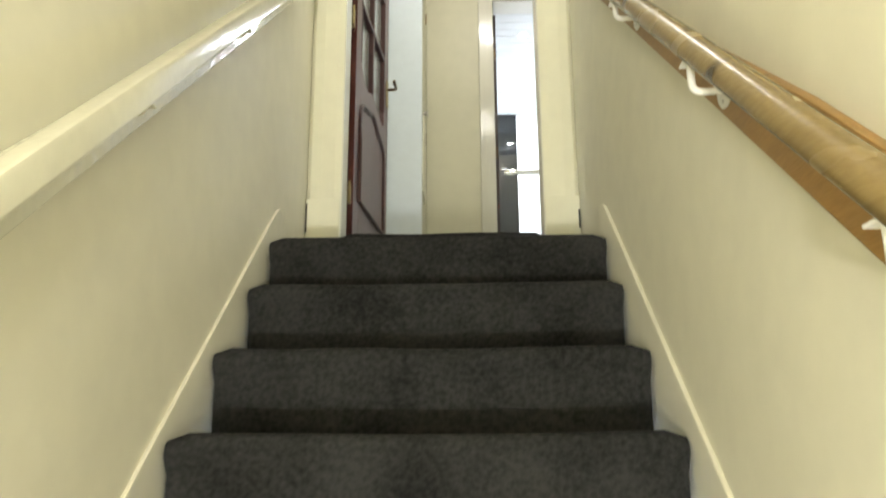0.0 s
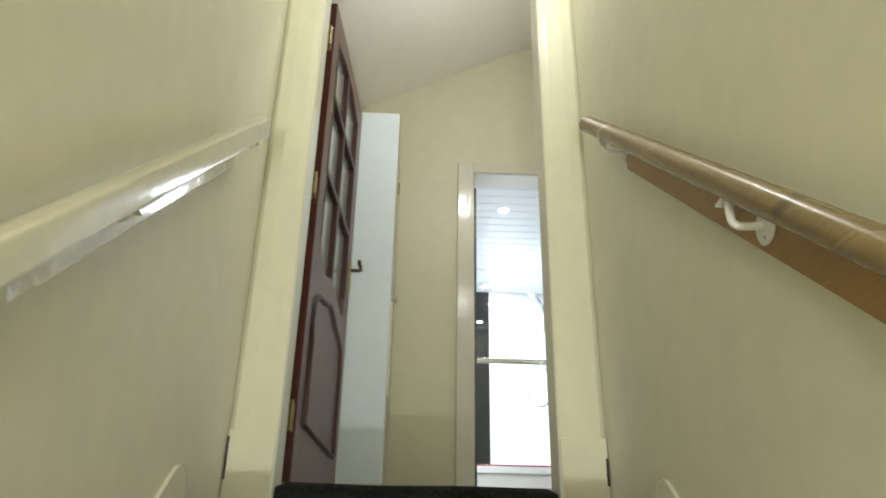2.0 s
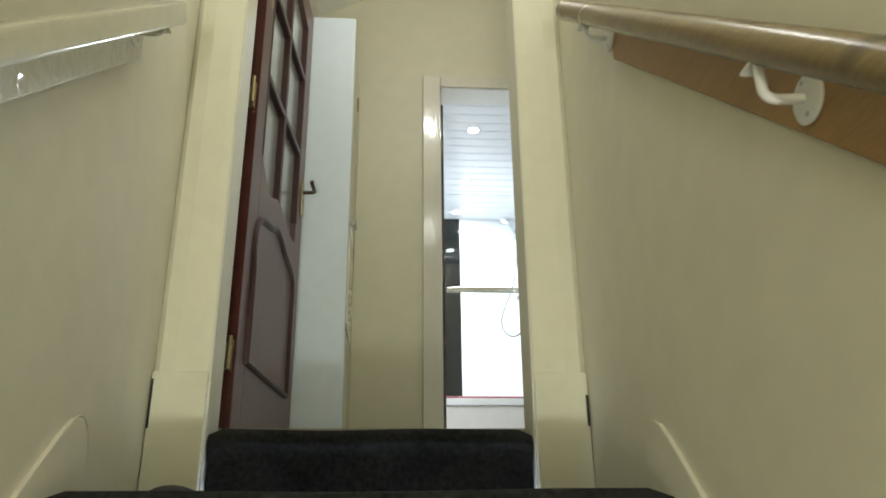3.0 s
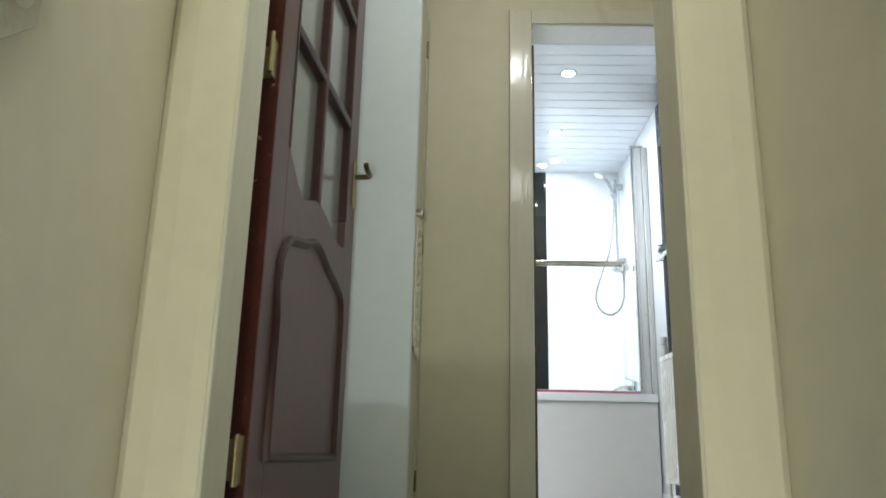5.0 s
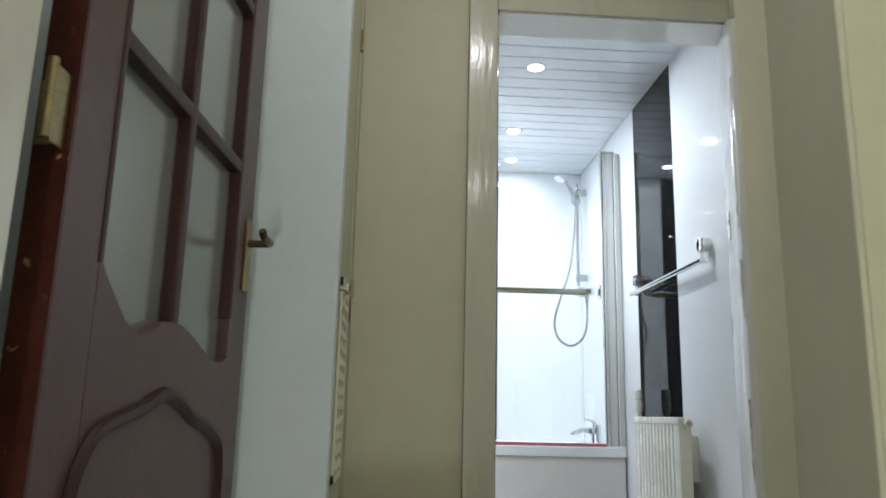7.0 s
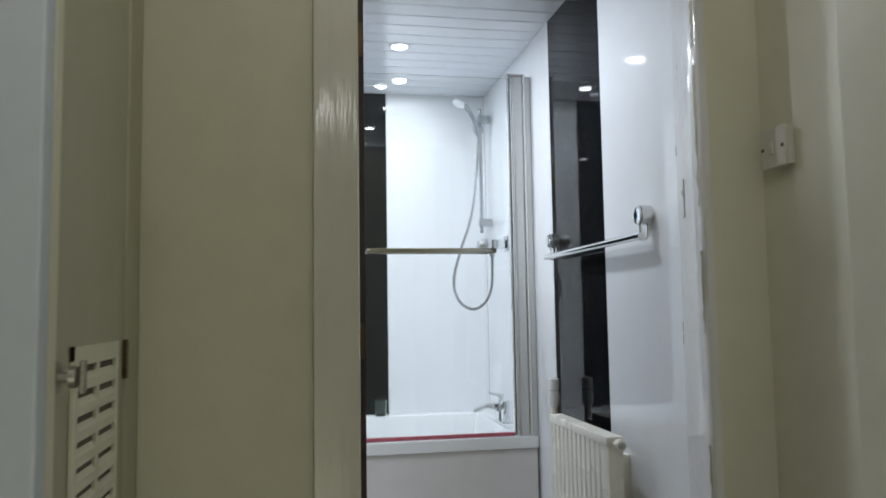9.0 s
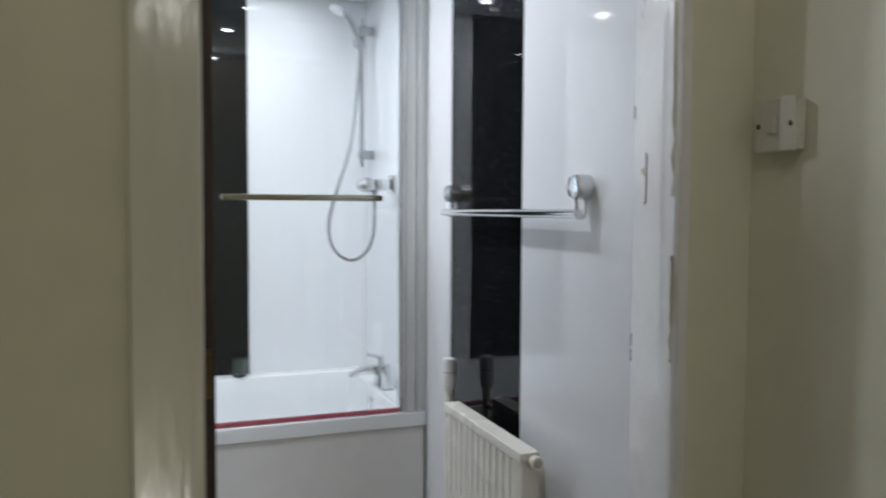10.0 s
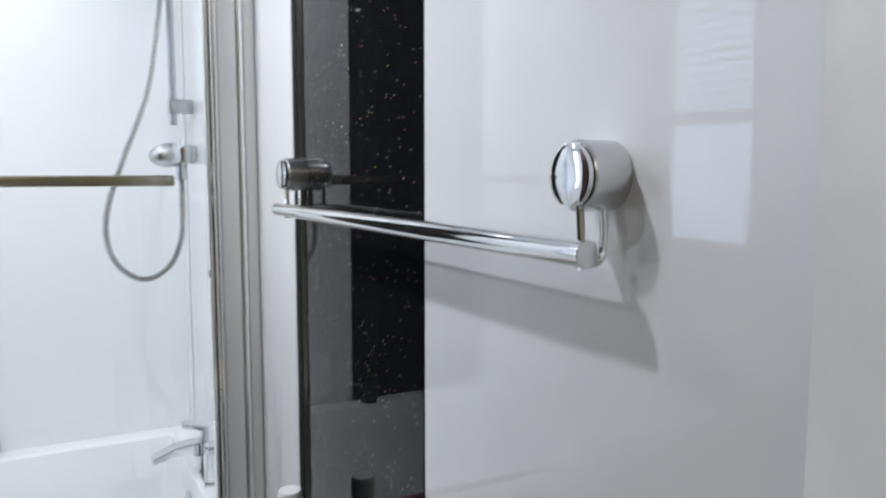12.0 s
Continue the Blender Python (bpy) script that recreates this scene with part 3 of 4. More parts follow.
part("leaf", boxes(((bx, by, 0.008), (bx + 0.035, by + 0.70, DOOR_H - 0.004)), bevel=0.002), DARK_BROWN, bath_door)
for z in (0.25, 1.0, 1.7):
    part("hinge", boxes(((bx + 0.006, by - 0.004, z - 0.04), (bx + 0.03, by + 0.001, z + 0.04))), DARK_BRASS, bath_door)

# the boxed-in cupboard on the landing
CUP_X = -0.14
cupboard = thing("airing_cupboard", (-0.5, 1.3, 0), "boxed-in beige cupboard with a vented door", "cupboard")
part("carcass", boxes(((LAND_X0 + 0.002, 1.075, 0), (CUP_X - 0.03, PART_Y - 0.002, 1.985))), BEIGE, cupboard)
part("corner_post", boxes(((CUP_X - 0.029, 1.074, 0), (CUP_X, 1.105, 1.985)), bevel=0.003), CREAM_GLOSS, cupboard, "yellowed cream corner post")
part("hinge_post", boxes(((CUP_X - 0.029, 1.503, 0), (CUP_X, PART_Y - 0.003, 1.985))), BEIGE, cupboard)
cdoor = part("cupboard_door", boxes(((CUP_X - 0.024, 1.108, 0.012), (CUP_X - 0.004, 1.500, 1.97)), bevel=0.002), BEIGE, cupboard)
for z in (1.82, 1.0, 0.148):
    part("hinge", boxes(((CUP_X - 0.004, 1.493, z - 0.035), (CUP_X + 0.004, 1.510, z + 0.035)), bevel=0.001), DARK_BRASS, cdoor)
vent_hi, vent_lo = 1.035, 0.555
vent = part("vent_grille", boxes(((CUP_X - 0.003, 1.175, vent_hi - 0.02), (CUP_X + 0.004, 1.435, vent_hi)), ((CUP_X - 0.003, 1.175, vent_lo), (CUP_X + 0.004, 1.435, vent_lo + 0.02)),
            ((CUP_X - 0.003, 1.175, vent_lo), (CUP_X + 0.0035, 1.193, vent_hi)), ((CUP_X - 0.003, 1.417, vent_lo), (CUP_X + 0.0035, 1.435, vent_hi)), ((CUP_X - 0.003, 1.298, vent_lo), (CUP_X + 0.003, 1.312, vent_hi))),
            CREAM_GLOSS, cupboard, "cream painted louvre vent")
# dark sheet behind the slats stands in for shade in the slots
part("vent_back", boxes(((CUP_X - 0.006, 1.18, vent_lo + 0.002), (CUP_X - 0.0035, 1.43, vent_hi - 0.002))), SLOT_SHADE, vent)
for k in range(13):
    z = vent_lo + 0.028 + k * 0.0355
    for y0, y1 in ((1.193, 1.298), (1.312, 1.417)):
        bm = slab([(CUP_X - 0.003, y0, z), (CUP_X + 0.003, y0, z - 0.002), (CUP_X + 0.003, y0, z + 0.012), (CUP_X - 0.003, y0, z + 0.022)], (0, 1, 0), y1 - y0)
        part("slat", bm, CREAM_GLOSS, vent, smooth=None)
catch = part("turn_catch", lathe((CUP_X - 0.004, 1.118, 0.998), (1, 0, 0), [(0, 0.021), (0.003, 0.021), (0.004, 0.007), (0.016, 0.007), (0.018, 0.015), (0.026, 0.014), (0.029, 0.004)], 20), NICKEL, cdoor, "tarnished metal turn catch")
part("catch_bar", boxes(((CUP_X + 0.0255, 1.111, 0.976), (CUP_X + 0.033, 1.125, 1.020)), bevel=0.003), NICKEL, catch)

# pale blue door standing open against the cupboard
blue = thing("flush_door", (-0.5, 1.045, 0), "pale blue painted flush door, standing open", "door")
part("leaf", boxes(((-0.88, 1.026, 0.006), (CUP_X + 0.002, 1.066, 1.988)), bevel=0.006), PALE_BLUE, blue)

# light switch
SW = (LAND_X1, 1.487, 1.414)
switch = thing("light_switch", SW, "white plastic light switch in a surface box", "switch")
part("back_box", boxes(((SW[0] - 0.02, SW[1] - 0.041, SW[2] - 0.041), (SW[0] - 0.0005, SW[1] + 0.041, SW[2] + 0.041)), bevel=0.005), AGED_PLASTIC, switch)
plate = part("face_plate", boxes(((SW[0] - 0.027, SW[1] - 0.043, SW[2] - 0.043), (SW[0] - 0.0205, SW[1] + 0.043, SW[2] + 0.043)), bevel=0.003), AGED_PLASTIC, switch)
part("rocker", boxes(((SW[0] - 0.034, SW[1] - 0.008, SW[2] - 0.014), (SW[0] - 0.0275, SW[1] + 0.008, SW[2] + 0.014)), bevel=0.003), AGED_PLASTIC, switch)
for dy in (-0.034, 0.034):
    part("screw", lathe((SW[0] - 0.027, SW[1] + dy, SW[2]), (-1, 0, 0), [(0, 0.0045), (0.0015, 0.004), (0.002, 0.001)], 10), DARK_BRASS, plate)


# ---------- the glazed door ----------
GW, GH, GT = 0.762, 1.93, 0.046
door = thing("glazed_door", (-0.383, 0.206, 0), "mauve-brown painted glazed door with dark red edges, open", "door", turn=85.4)
SL, SR, TOPZ = 0.098, 0.655, 1.80   # inner edges of the stiles and the top of the glazing


def wave(u):
    """Lower edge of the glazing over its width."""
    return float(np.interp(u, (0, 0.05, 0.1, 0.17, 0.25, 0.32, 0.42, 0.52, 0.65, 0.76, 0.86, 0.94, 1), (0.90, 0.875, 0.855, 0.828, 0.816, 0.824, 0.846, 0.85, 0.835, 0.815, 0.802, 0.802, 0.812)))


cols = 24
wavy = [(SL + (SR - SL) * k / cols, 0, wave(k / cols)) for k in range(cols + 1)]
leaf = part("stile", boxes(((0.0, 0, 0.008), (SL, GT, GH)), bevel=0.002), MAUVE, door)
part("stile", boxes(((SR, 0, 0.008), (GW, GT, GH)), bevel=0.002), MAUVE, door)
part("lower_panel", slab([(SL, 0, 0.008), (SR, 0, 0.008)] + wavy[::-1], (0, 1, 0), GT), MAUVE, door)
arch = [(SL + (SR - SL) * k / cols, 0, TOPZ + 0.05 * math.sin(math.pi * k / cols)) for k in range(cols + 1)]
part("top_rail", slab([(SR, 0, GH), (SL, 0, GH)] + arch, (0, 1, 0), GT), MAUVE, door)
part("hinge_edge", boxes(((-0.003, 0.001, 0.010), (-0.0002, GT - 0.001, GH - 0.002))), MAROON, door, "worn dark red door edge")
part("lock_edge", boxes(((GW + 0.0002, 0.001, 0.010), (GW + 0.003, GT - 0.001, GH - 0.002))), MAROON, door)
part("pane", boxes(((SL - 0.004, GT / 2 - 0.002, 0.76), (SR + 0.004, GT / 2 + 0.002, TOPZ + 0.06))), PANE_GLASS, door, "lightly frosted glass")
mid = 0.368
part("muntin", boxes(((mid - 0.014, -0.002, wave(0.5) - 0.004), (mid + 0.014, GT + 0.002, TOPZ + 0.05)), bevel=0.006), DARK_RED, door)
for z in (1.197, 1.545):
    part("muntin", boxes(((SL, -0.0015, z - 0.014), (SR, GT + 0.0015, z + 0.014)), bevel=0.006), DARK_RED, door)
for sx in (SL, SR):
    part("glazing_bead", boxes(((sx - 0.007, -0.003, wave(0) - 0.01), (sx + 0.007, GT + 0.003, TOPZ)), bevel=0.004), DARK_RED, door)
pl, pr, pz0 = 0.085, 0.645, 0.225
pmid = (pl + pr) / 2
ring = smooth_path([(pl, 0, 0.58), (pl + 0.006, 0, 0.632), (pl + 0.05, 0, 0.682), (pl + 0.115, 0, 0.700), (pl + 0.19, 0, 0.715), (pmid - 0.02, 0, 0.736), (pmid + 0.05, 0, 0.724), (pr - 0.17, 0, 0.702), (pr - 0.09, 0, 0.684), (pr - 0.02, 0, 0.655), (pr, 0, 0.60)], 6)
ring = ring + [Vector((pr, 0, z)) for z in (0.5, 0.4, 0.3, pz0)] + [Vector((pr - 0.15, 0, pz0)), Vector((pmid, 0, pz0)), Vector((pl + 0.15, 0, pz0))] + [Vector((pl, 0, z)) for z in (pz0, 0.3, 0.4, 0.5)]
part("panel_moulding", tube(ring, 0.015, 8, closed=True, squash=0.7), DARK_RED, door, "dark red raised moulding")
for z in (0.22, 1.045, 1.72):
    h = part("hinge", boxes(((-0.006, 0.010, z - 0.038), (-0.0028, GT - 0.004, z + 0.038))), BRASS, door, "worn brass hinge")
    part("hinge_knuckle", rod((-0.050, 0.006, z - 0.046), (-0.050, 0.006, z + 0.046), 0.006, segments=12), BRASS, h)
    part("hinge_leaf", boxes(((-0.052, 0.0075, z - 0.044), (-0.0055, 0.0105, z + 0.044))), BRASS, h)
for face, out in ((-0.001, -1), (GT + 0.001, 1)):
    pls = part("handle_plate", boxes(((GW - 0.050, face, 0.955), (GW - 0.012, face + out * 0.005, 1.105)), bevel=0.002), BRASS, door, "brass lever handle plate")
    lev = smooth_path([(GW - 0.036, face, 1.055), (GW - 0.036, face + out * 0.04, 1.055), (GW - 0.045, face + out * 0.052, 1.055), (GW - 0.085, face + out * 0.056, 1.050), (GW - 0.115, face + out * 0.056, 1.053), (GW - 0.128, face + out * 0.056, 1.061)], 6)
    part("lever", tube(lev, 0.008, 12), DARK_BRASS, pls)

# dark shoes left on the stair head and landing
def shoe(base, turn):
    s = thing("shoe", base, "dark fabric shoe lying on the landing carpet", "shoe", turn=turn)
    bm = bmesh.new()
    rings, n = [], 14
    for k, (h, w, t) in enumerate(((-0.13, 0.02, 0.03), (-0.12, 0.032, 0.055), (-0.06, 0.036, 0.062), (0.0, 0.040, 0.055), (0.07, 0.045, 0.045), (0.115, 0.036, 0.034), (0.135, 0.016, 0.022))):
        rings.append([bm.verts.new((h, w * math.cos(a), 0.012 + t * max(0, math.sin(a)))) for a in (math.pi * j / (n - 1) for j in range(n))])
    for a, b in zip(rings, rings[1:]):
        for j in range(n - 1):
            bm.faces.new((a[j], a[j + 1], b[j + 1], b[j]))
        bm.faces.new((a[-1], a[0], b[0], b[-1]))
    bm.faces.new(rings[0])
    bm.faces.new(rings[-1])
    part("upper", bm, CAST, s)
    sole = slab([(x, y, 0.0) for x, y in ((-0.135, -0.02), (-0.06, -0.038), (0.07, -0.048), (0.125, -0.03), (0.138, 0.0), (0.125, 0.03), (0.07, 0.048), (-0.06, 0.038), (-0.135, 0.02))], (0, 0, 1), 0.0125)
    part("sole", sole, BLACK, s)
    return s


shoe((-0.385, 0.90, 0.018), -4)

# dark slipper on the top tread beside the frame
slip = thing("slipper", (-0.405, -0.20, -0.18), "black slipper lying on the top stair", "slipper")
bm = bmesh.new()
bmesh.ops.create_uvsphere(bm, u_segments=20, v_segments=12, radius=1, matrix=Matrix.LocRotScale((-0.405, -0.20, -0.172), None, (0.05, 0.11, 0.026)))
bmesh.ops.bisect_plane(bm, geom=bm.verts[:] + bm.edges[:] + bm.faces[:], plane_co=(0, 0, -0.1795), plane_no=(0, 0, -1), clear_outer=True)
bmesh.ops.holes_fill(bm, edges=[e for e in bm.edges if e.is_boundary])
part("upper", bm, CAST, slip)
part("sole", slab([(-0.405 + 0.053 * math.cos(k * math.tau / 20), -0.20 + 0.114 * math.sin(k * math.tau / 20), -0.1795) for k in range(20)], (0, 0, 1), 0.009), BLACK, slip)


# ---------- bathroom shell ----------
structure("floor_bathroom", boxes(((BATH_X0, PART_Y + 0.03, -0.12), (BATH_X1, BATH_Y1, 0.012))), VINYL, "pale vinyl bathroom floor", "floor")
y0 = PART_Y + DEEP
structure("wall_bathroom_back", boxes(((BATH_X0 - 0.1, BATH_Y1 + 0.008, -0.1), (BATH_X1 + 0.1, BATH_Y1 + 0.12, 2.3))), WHITE_PANEL, "white wall behind the bath", "wall")
structure("wall_bathroom_side", boxes(((BATH_X1 + 0.008, y0, -0.1), (BATH_X1 + 0.12, BATH_Y1 + 0.008, 2.3))), WHITE_PANEL, "white bathroom side wall", "wall")
WIN_Y0, WIN_Y1, WIN_Z0, WIN_Z1 = 3.22, 3.72, 1.03, 2.10
structure("wall_bathroom_window", boxes(((BATH_X0 - 0.1, y0, -0.1), (BATH_X0, WIN_Y0, 2.3)), ((BATH_X0 - 0.1, WIN_Y1, -0.1), (BATH_X0, BATH_Y1 + 0.008, 2.3)),
          ((BATH_X0 - 0.1, WIN_Y0, -0.1), (BATH_X0, WIN_Y1, WIN_Z0)), ((BATH_X0 - 0.1, WIN_Y0, WIN_Z1), (BATH_X0, WIN_Y1, 2.3))), WHITE_PANEL, "white bathroom wall with a window", "wall")
structure("wall_bathroom_front", boxes(((BATH_X0, y0, 0.0), (DOOR_L - 0.03, y0 + 0.008, 2.2))), WHITE_PLASTIC, "white inner face of the partition", "wall")

# wall cladding: wide glossy white and black panels with slim joints
clad_back = thing("wall_cladding_back", (0, BATH_Y1, 0), "glossy white and black wall panels over the bath", "wall panels", kind="structure")
for xa, xb, mat in ((BATH_X0, 0.098, WHITE_PANEL), (0.101, 0.589, BLACK_PANEL), (0.592, BATH_X1, WHITE_PANEL)):
    part("panel", boxes(((xa, BATH_Y1, 0.5), (xb, BATH_Y1 + 0.0075, BATH_TOP)), bevel=0.001), mat, clad_back, "black glitter panel" if mat is BLACK_PANEL else "")
clad_side = thing("wall_cladding_side", (BATH_X1, 2.5, 0), "glossy white and black wall panels beside the radiator", "wall panels", kind="structure")
for ya, yb, mat in ((y0, 2.253, WHITE_PANEL), (2.2555, 2.745, BLACK_PANEL), (2.7475, BATH_Y1, WHITE_PANEL)):
    part("panel", boxes(((BATH_X1, ya, 0.0), (BATH_X1 + 0.0075, yb, BATH_TOP)), bevel=0.001), mat, clad_side, "black glitter panel" if mat is BLACK_PANEL else "")
part("corner_trim", boxes(((BATH_X1 - 0.012, BATH_Y1 - 0.0125, 0.58), (BATH_X1 - 0.0003, BATH_Y1 - 0.0003, BATH_TOP)), bevel=0.003), WHITE_PLASTIC, clad_side)
structure("baseboard", boxes(((BATH_X1 - 0.012, y0, 0.0), (BATH_X1 - 0.0004, 2.95, 0.07)), bevel=0.002), WHITE_PLASTIC, "white plastic baseboard", "baseboard")

# ceiling of narrow white planks with grey seams
bm = bmesh.new()
py, width = y0, 0.1
while py < BATH_Y1 - 0.001:
    box(bm, (BATH_X0, py + 0.005, BATH_TOP), (BATH_X1 + 0.004, min(py + width, BATH_Y1) - 0.0005, BATH_TOP + 0.02), 0.0018, 1)
    py += width
structure("ceiling_bathroom", bm, CEIL_PANEL, "glossy white plank ceiling", "ceiling")
structure("ceiling_bathroom_backing", boxes(((BATH_X0 - 0.1, y0, BATH_TOP + 0.021), (BATH_X1 + 0.1, BATH_Y1 + 0.1, BATH_TOP + 0.12))), GREY_SEAM, "grey backing in the ceiling joints", "ceiling")
# the two at x = 0.0 are added to brighten the side wall
for lx, ly in DOWNLIGHTS:
    d = thing("downlight", (lx, ly, BATH_TOP), "lit round white recessed downlight", "downlight", group="bathroom downlights")
    part("rim", lathe((lx, ly, BATH_TOP + 0.001), (0, 0, -1), [(0, 0.045), (0.004, 0.044), (0.006, 0.038), (0.004, 0.033), (0.001, 0.032)], 32), WHITE_PLASTIC, d)
    part("lens", lathe((lx, ly, BATH_TOP + 0.0005), (0, 0, -1), [(0, 0.031), (0.0055, 0.030), (0.0075, 0.02)], 24), LED, d, "lit lens")

# window with a pale blind
window = thing("window_1", (BATH_X0 - 0.05, (WIN_Y0 + WIN_Y1) / 2, WIN_Z0), "white window with a pale slatted blind", "window", kind="structure")
part("window_frame", boxes(((BATH_X0 - 0.09, WIN_Y0, WIN_Z0), (BATH_X0 - 0.03, WIN_Y0 + 0.05, WIN_Z1)), ((BATH_X0 - 0.09, WIN_Y1 - 0.05, WIN_Z0), (BATH_X0 - 0.03, WIN_Y1, WIN_Z1)),
     ((BATH_X0 - 0.09, WIN_Y0 + 0.05, WIN_Z0), (BATH_X0 - 0.03, WIN_Y1 - 0.05, WIN_Z0 + 0.05)), ((BATH_X0 - 0.09, WIN_Y0 + 0.05, WIN_Z1 - 0.05), (BATH_X0 - 0.03, WIN_Y1 - 0.05, WIN_Z1)),
     ((BATH_X0 - 0.085, WIN_Y0 + 0.05, 1.50), (BATH_X0 - 0.032, WIN_Y1 - 0.05, 1.55)), bevel=0.004), WHITE_PLASTIC, window)
part("pane", boxes(((BATH_X0 - 0.07, WIN_Y0 + 0.05, WIN_Z0 + 0.05), (BATH_X0 - 0.064, WIN_Y1 - 0.05, WIN_Z1 - 0.05))), PANE_GLASS, window)
for k in range(14):
    z = 1.56 + k * 0.037
    part("blind_slat", boxes(((BATH_X0 - 0.028, WIN_Y0 + 0.03, z), (BATH_X0 - 0.008, WIN_Y1 - 0.03, z + 0.008))), WHITE_PLASTIC, window, smooth=None)


# ---------- bath ----------
BF, RIM, KINK = 2.965, 0.582, 0.235
bath = thing("bath", (0.25, 3.38, 0), "white L-shaped shower bath with plain front panel", "bath")
out = [(BATH_X1 - 0.001, BF), (BATH_X1 - 0.001, BATH_Y1 - 0.001), (BATH_X0 + 0.002, BATH_Y1 - 0.001), (BATH_X0 + 0.002, BF + 0.13), (KINK - 0.03, BF + 0.13), (KINK, BF + 0.10), (KINK, BF + 0.02), (KINK + 0.02, BF)]


def inset(points, d, low=0.0):
    xa, xb = BATH_X0 + 0.06 + d, BATH_X1 - 0.075 - d
    return [(xb, BF + 0.07 + d), (xb, BATH_Y1 - 0.06 - d), (xa, BATH_Y1 - 0.06 - d), (xa, BF + 0.20 + d), (KINK - 0.03 + d, BF + 0.20 + d), (KINK + 0.07 + d, BF + 0.17 + d), (KINK + 0.09 + d, BF + 0.09 + d), (KINK + 0.11 + d, BF + 0.07 + d)]


bm = bmesh.new()
levels = [(out, RIM - 0.045), (out, RIM - 0.008), ([(x + (0.004 if x < 0 else 0), y + 0.004 if y < 3.2 else y) for x, y in out], RIM), (inset(out, -0.015), RIM), (inset(out, 0), RIM - 0.006), (inset(out, 0.012), RIM - 0.05), (inset(out, 0.05), RIM - 0.36), (inset(out, 0.10), RIM - 0.41)]
loops = [[bm.verts.new((x, y, z)) for x, y in pts] for pts, z in levels]
for a, b in zip(loops, loops[1:]):
    for k in range(len(a)):
        j = (k + 1) % len(a)
        bm.faces.new((a[k], a[j], b[j], b[k]))
bm.faces.new(loops[-1])
bmesh.ops.bevel(bm, geom=[e for e in bm.edges if abs(e.verts[0].co.z - e.verts[1].co.z) > 0.02], offset=0.012, segments=3, affect="EDGES", profile=0.5)
part("tub", bm, ACRYLIC, bath, smooth=50)
part("front_panel", boxes(((KINK + 0.008, BF + 0.008, 0.0), (BATH_X1 - 0.008, BF + 0.02, RIM - 0.047)), bevel=0.003), BATH_PANEL, bath, "plain satin white front panel")
part("side_panel", boxes(((KINK + 0.005, BF + 0.024, 0.0), (KINK + 0.016, BF + 0.14, RIM - 0.047)), bevel=0.003), BATH_PANEL, bath)
part("front_panel", boxes(((BATH_X0 + 0.004, BF + 0.14, 0.0), (KINK + 0.004, BF + 0.152, RIM - 0.047)), bevel=0.003), BATH_PANEL, bath)
part("overflow", lathe((BATH_X1 - 0.088, 3.38, 0.515), (-1, 0, 0.08), [(0, 0.03), (0.006, 0.03), (0.01, 0.02)], 20), CHROME, bath, "chrome overflow cover")

# bath tap
tap = thing("bath_tap", (1.055, 3.40, RIM), "chrome bath mixer tap on the rim", "tap")
tx, ty = 1.052, 3.40
part("body", boxes(((tx - 0.019, ty - 0.019, RIM), (tx + 0.019, ty + 0.019, RIM + 0.075)), bevel=0.006), CHROME, tap)
part("spout", slab([(tx - 0.01, ty - 0.022, RIM + 0.084), (tx - 0.07, ty - 0.022, RIM + 0.080), (tx - 0.125, ty - 0.022, RIM + 0.058), (tx - 0.128, ty - 0.022, RIM + 0.040), (tx - 0.07, ty - 0.022, RIM + 0.054), (tx - 0.01, ty - 0.022, RIM + 0.045)], (0, 1, 0), 0.044, 0.005), CHROME, tap)
part("lever", slab([(tx + 0.012, ty - 0.013, RIM + 0.077), (tx + 0.012, ty - 0.013, RIM + 0.12), (tx - 0.055, ty - 0.013, RIM + 0.134), (tx - 0.055, ty - 0.013, RIM + 0.121), (tx - 0.008, ty - 0.013, RIM + 0.108), (tx - 0.012, ty - 0.013, RIM + 0.077)], (0, 1, 0), 0.026, 0.003), CHROME, tap)
part("lower_body", boxes(((tx - 0.018, ty - 0.105, RIM), (tx + 0.020, ty - 0.064, RIM + 0.10)), bevel=0.008), CHROME, tap)
part("base_plate", boxes(((tx - 0.022, ty - 0.112, RIM - 0.0005), (tx + 0.024, ty + 0.024, RIM + 0.008)), bevel=0.003), CHROME, tap)

# glass screen on the rim
screen = thing("shower_screen", (0.66, BF + 0.03, RIM), "clear glass shower screen with chrome wall profile", "shower screen")
GY = BF + 0.028
pane = part("glass", boxes(((0.268, GY - 0.003, RIM + 0.016), (1.015, GY + 0.003, 2.022)), bevel=0.001), GLASS, screen)
pane.visible_shadow = False
part("glass_edge", boxes(((0.252, GY - 0.004, RIM + 0.014), (0.2675, GY + 0.004, 2.022)), bevel=0.001), EDGE_GLASS, screen, "bluish glass edge strip")
for xa, xb, ya, yb, mat in ((0.998, 1.012, -0.015, 0.015, CHROME), (1.0125, 1.022, -0.010, 0.010, CHROME), (1.0225, 1.058, -0.013, 0.013, ALUMINIUM), (1.0585, 1.070, -0.016, 0.016, CHROME), (1.0705, 1.0935, -0.012, 0.012, ALUMINIUM)):
    part("profile", boxes(((xa, GY + ya, RIM + 0.002), (xb, GY + yb, 2.03)), bevel=0.003), mat, screen)
part("profile_cap", boxes(((0.996, GY - 0.017, 2.0305), (1.071, GY + 0.017, 2.038)), bevel=0.002), GREY_PLASTIC, screen)
part("bottom_seal", boxes(((0.268, GY - 0.007, RIM + 0.0008), (0.998, GY + 0.007, RIM + 0.0155)), bevel=0.003), PINK_SEAL, screen, "pink stained rubber seal")
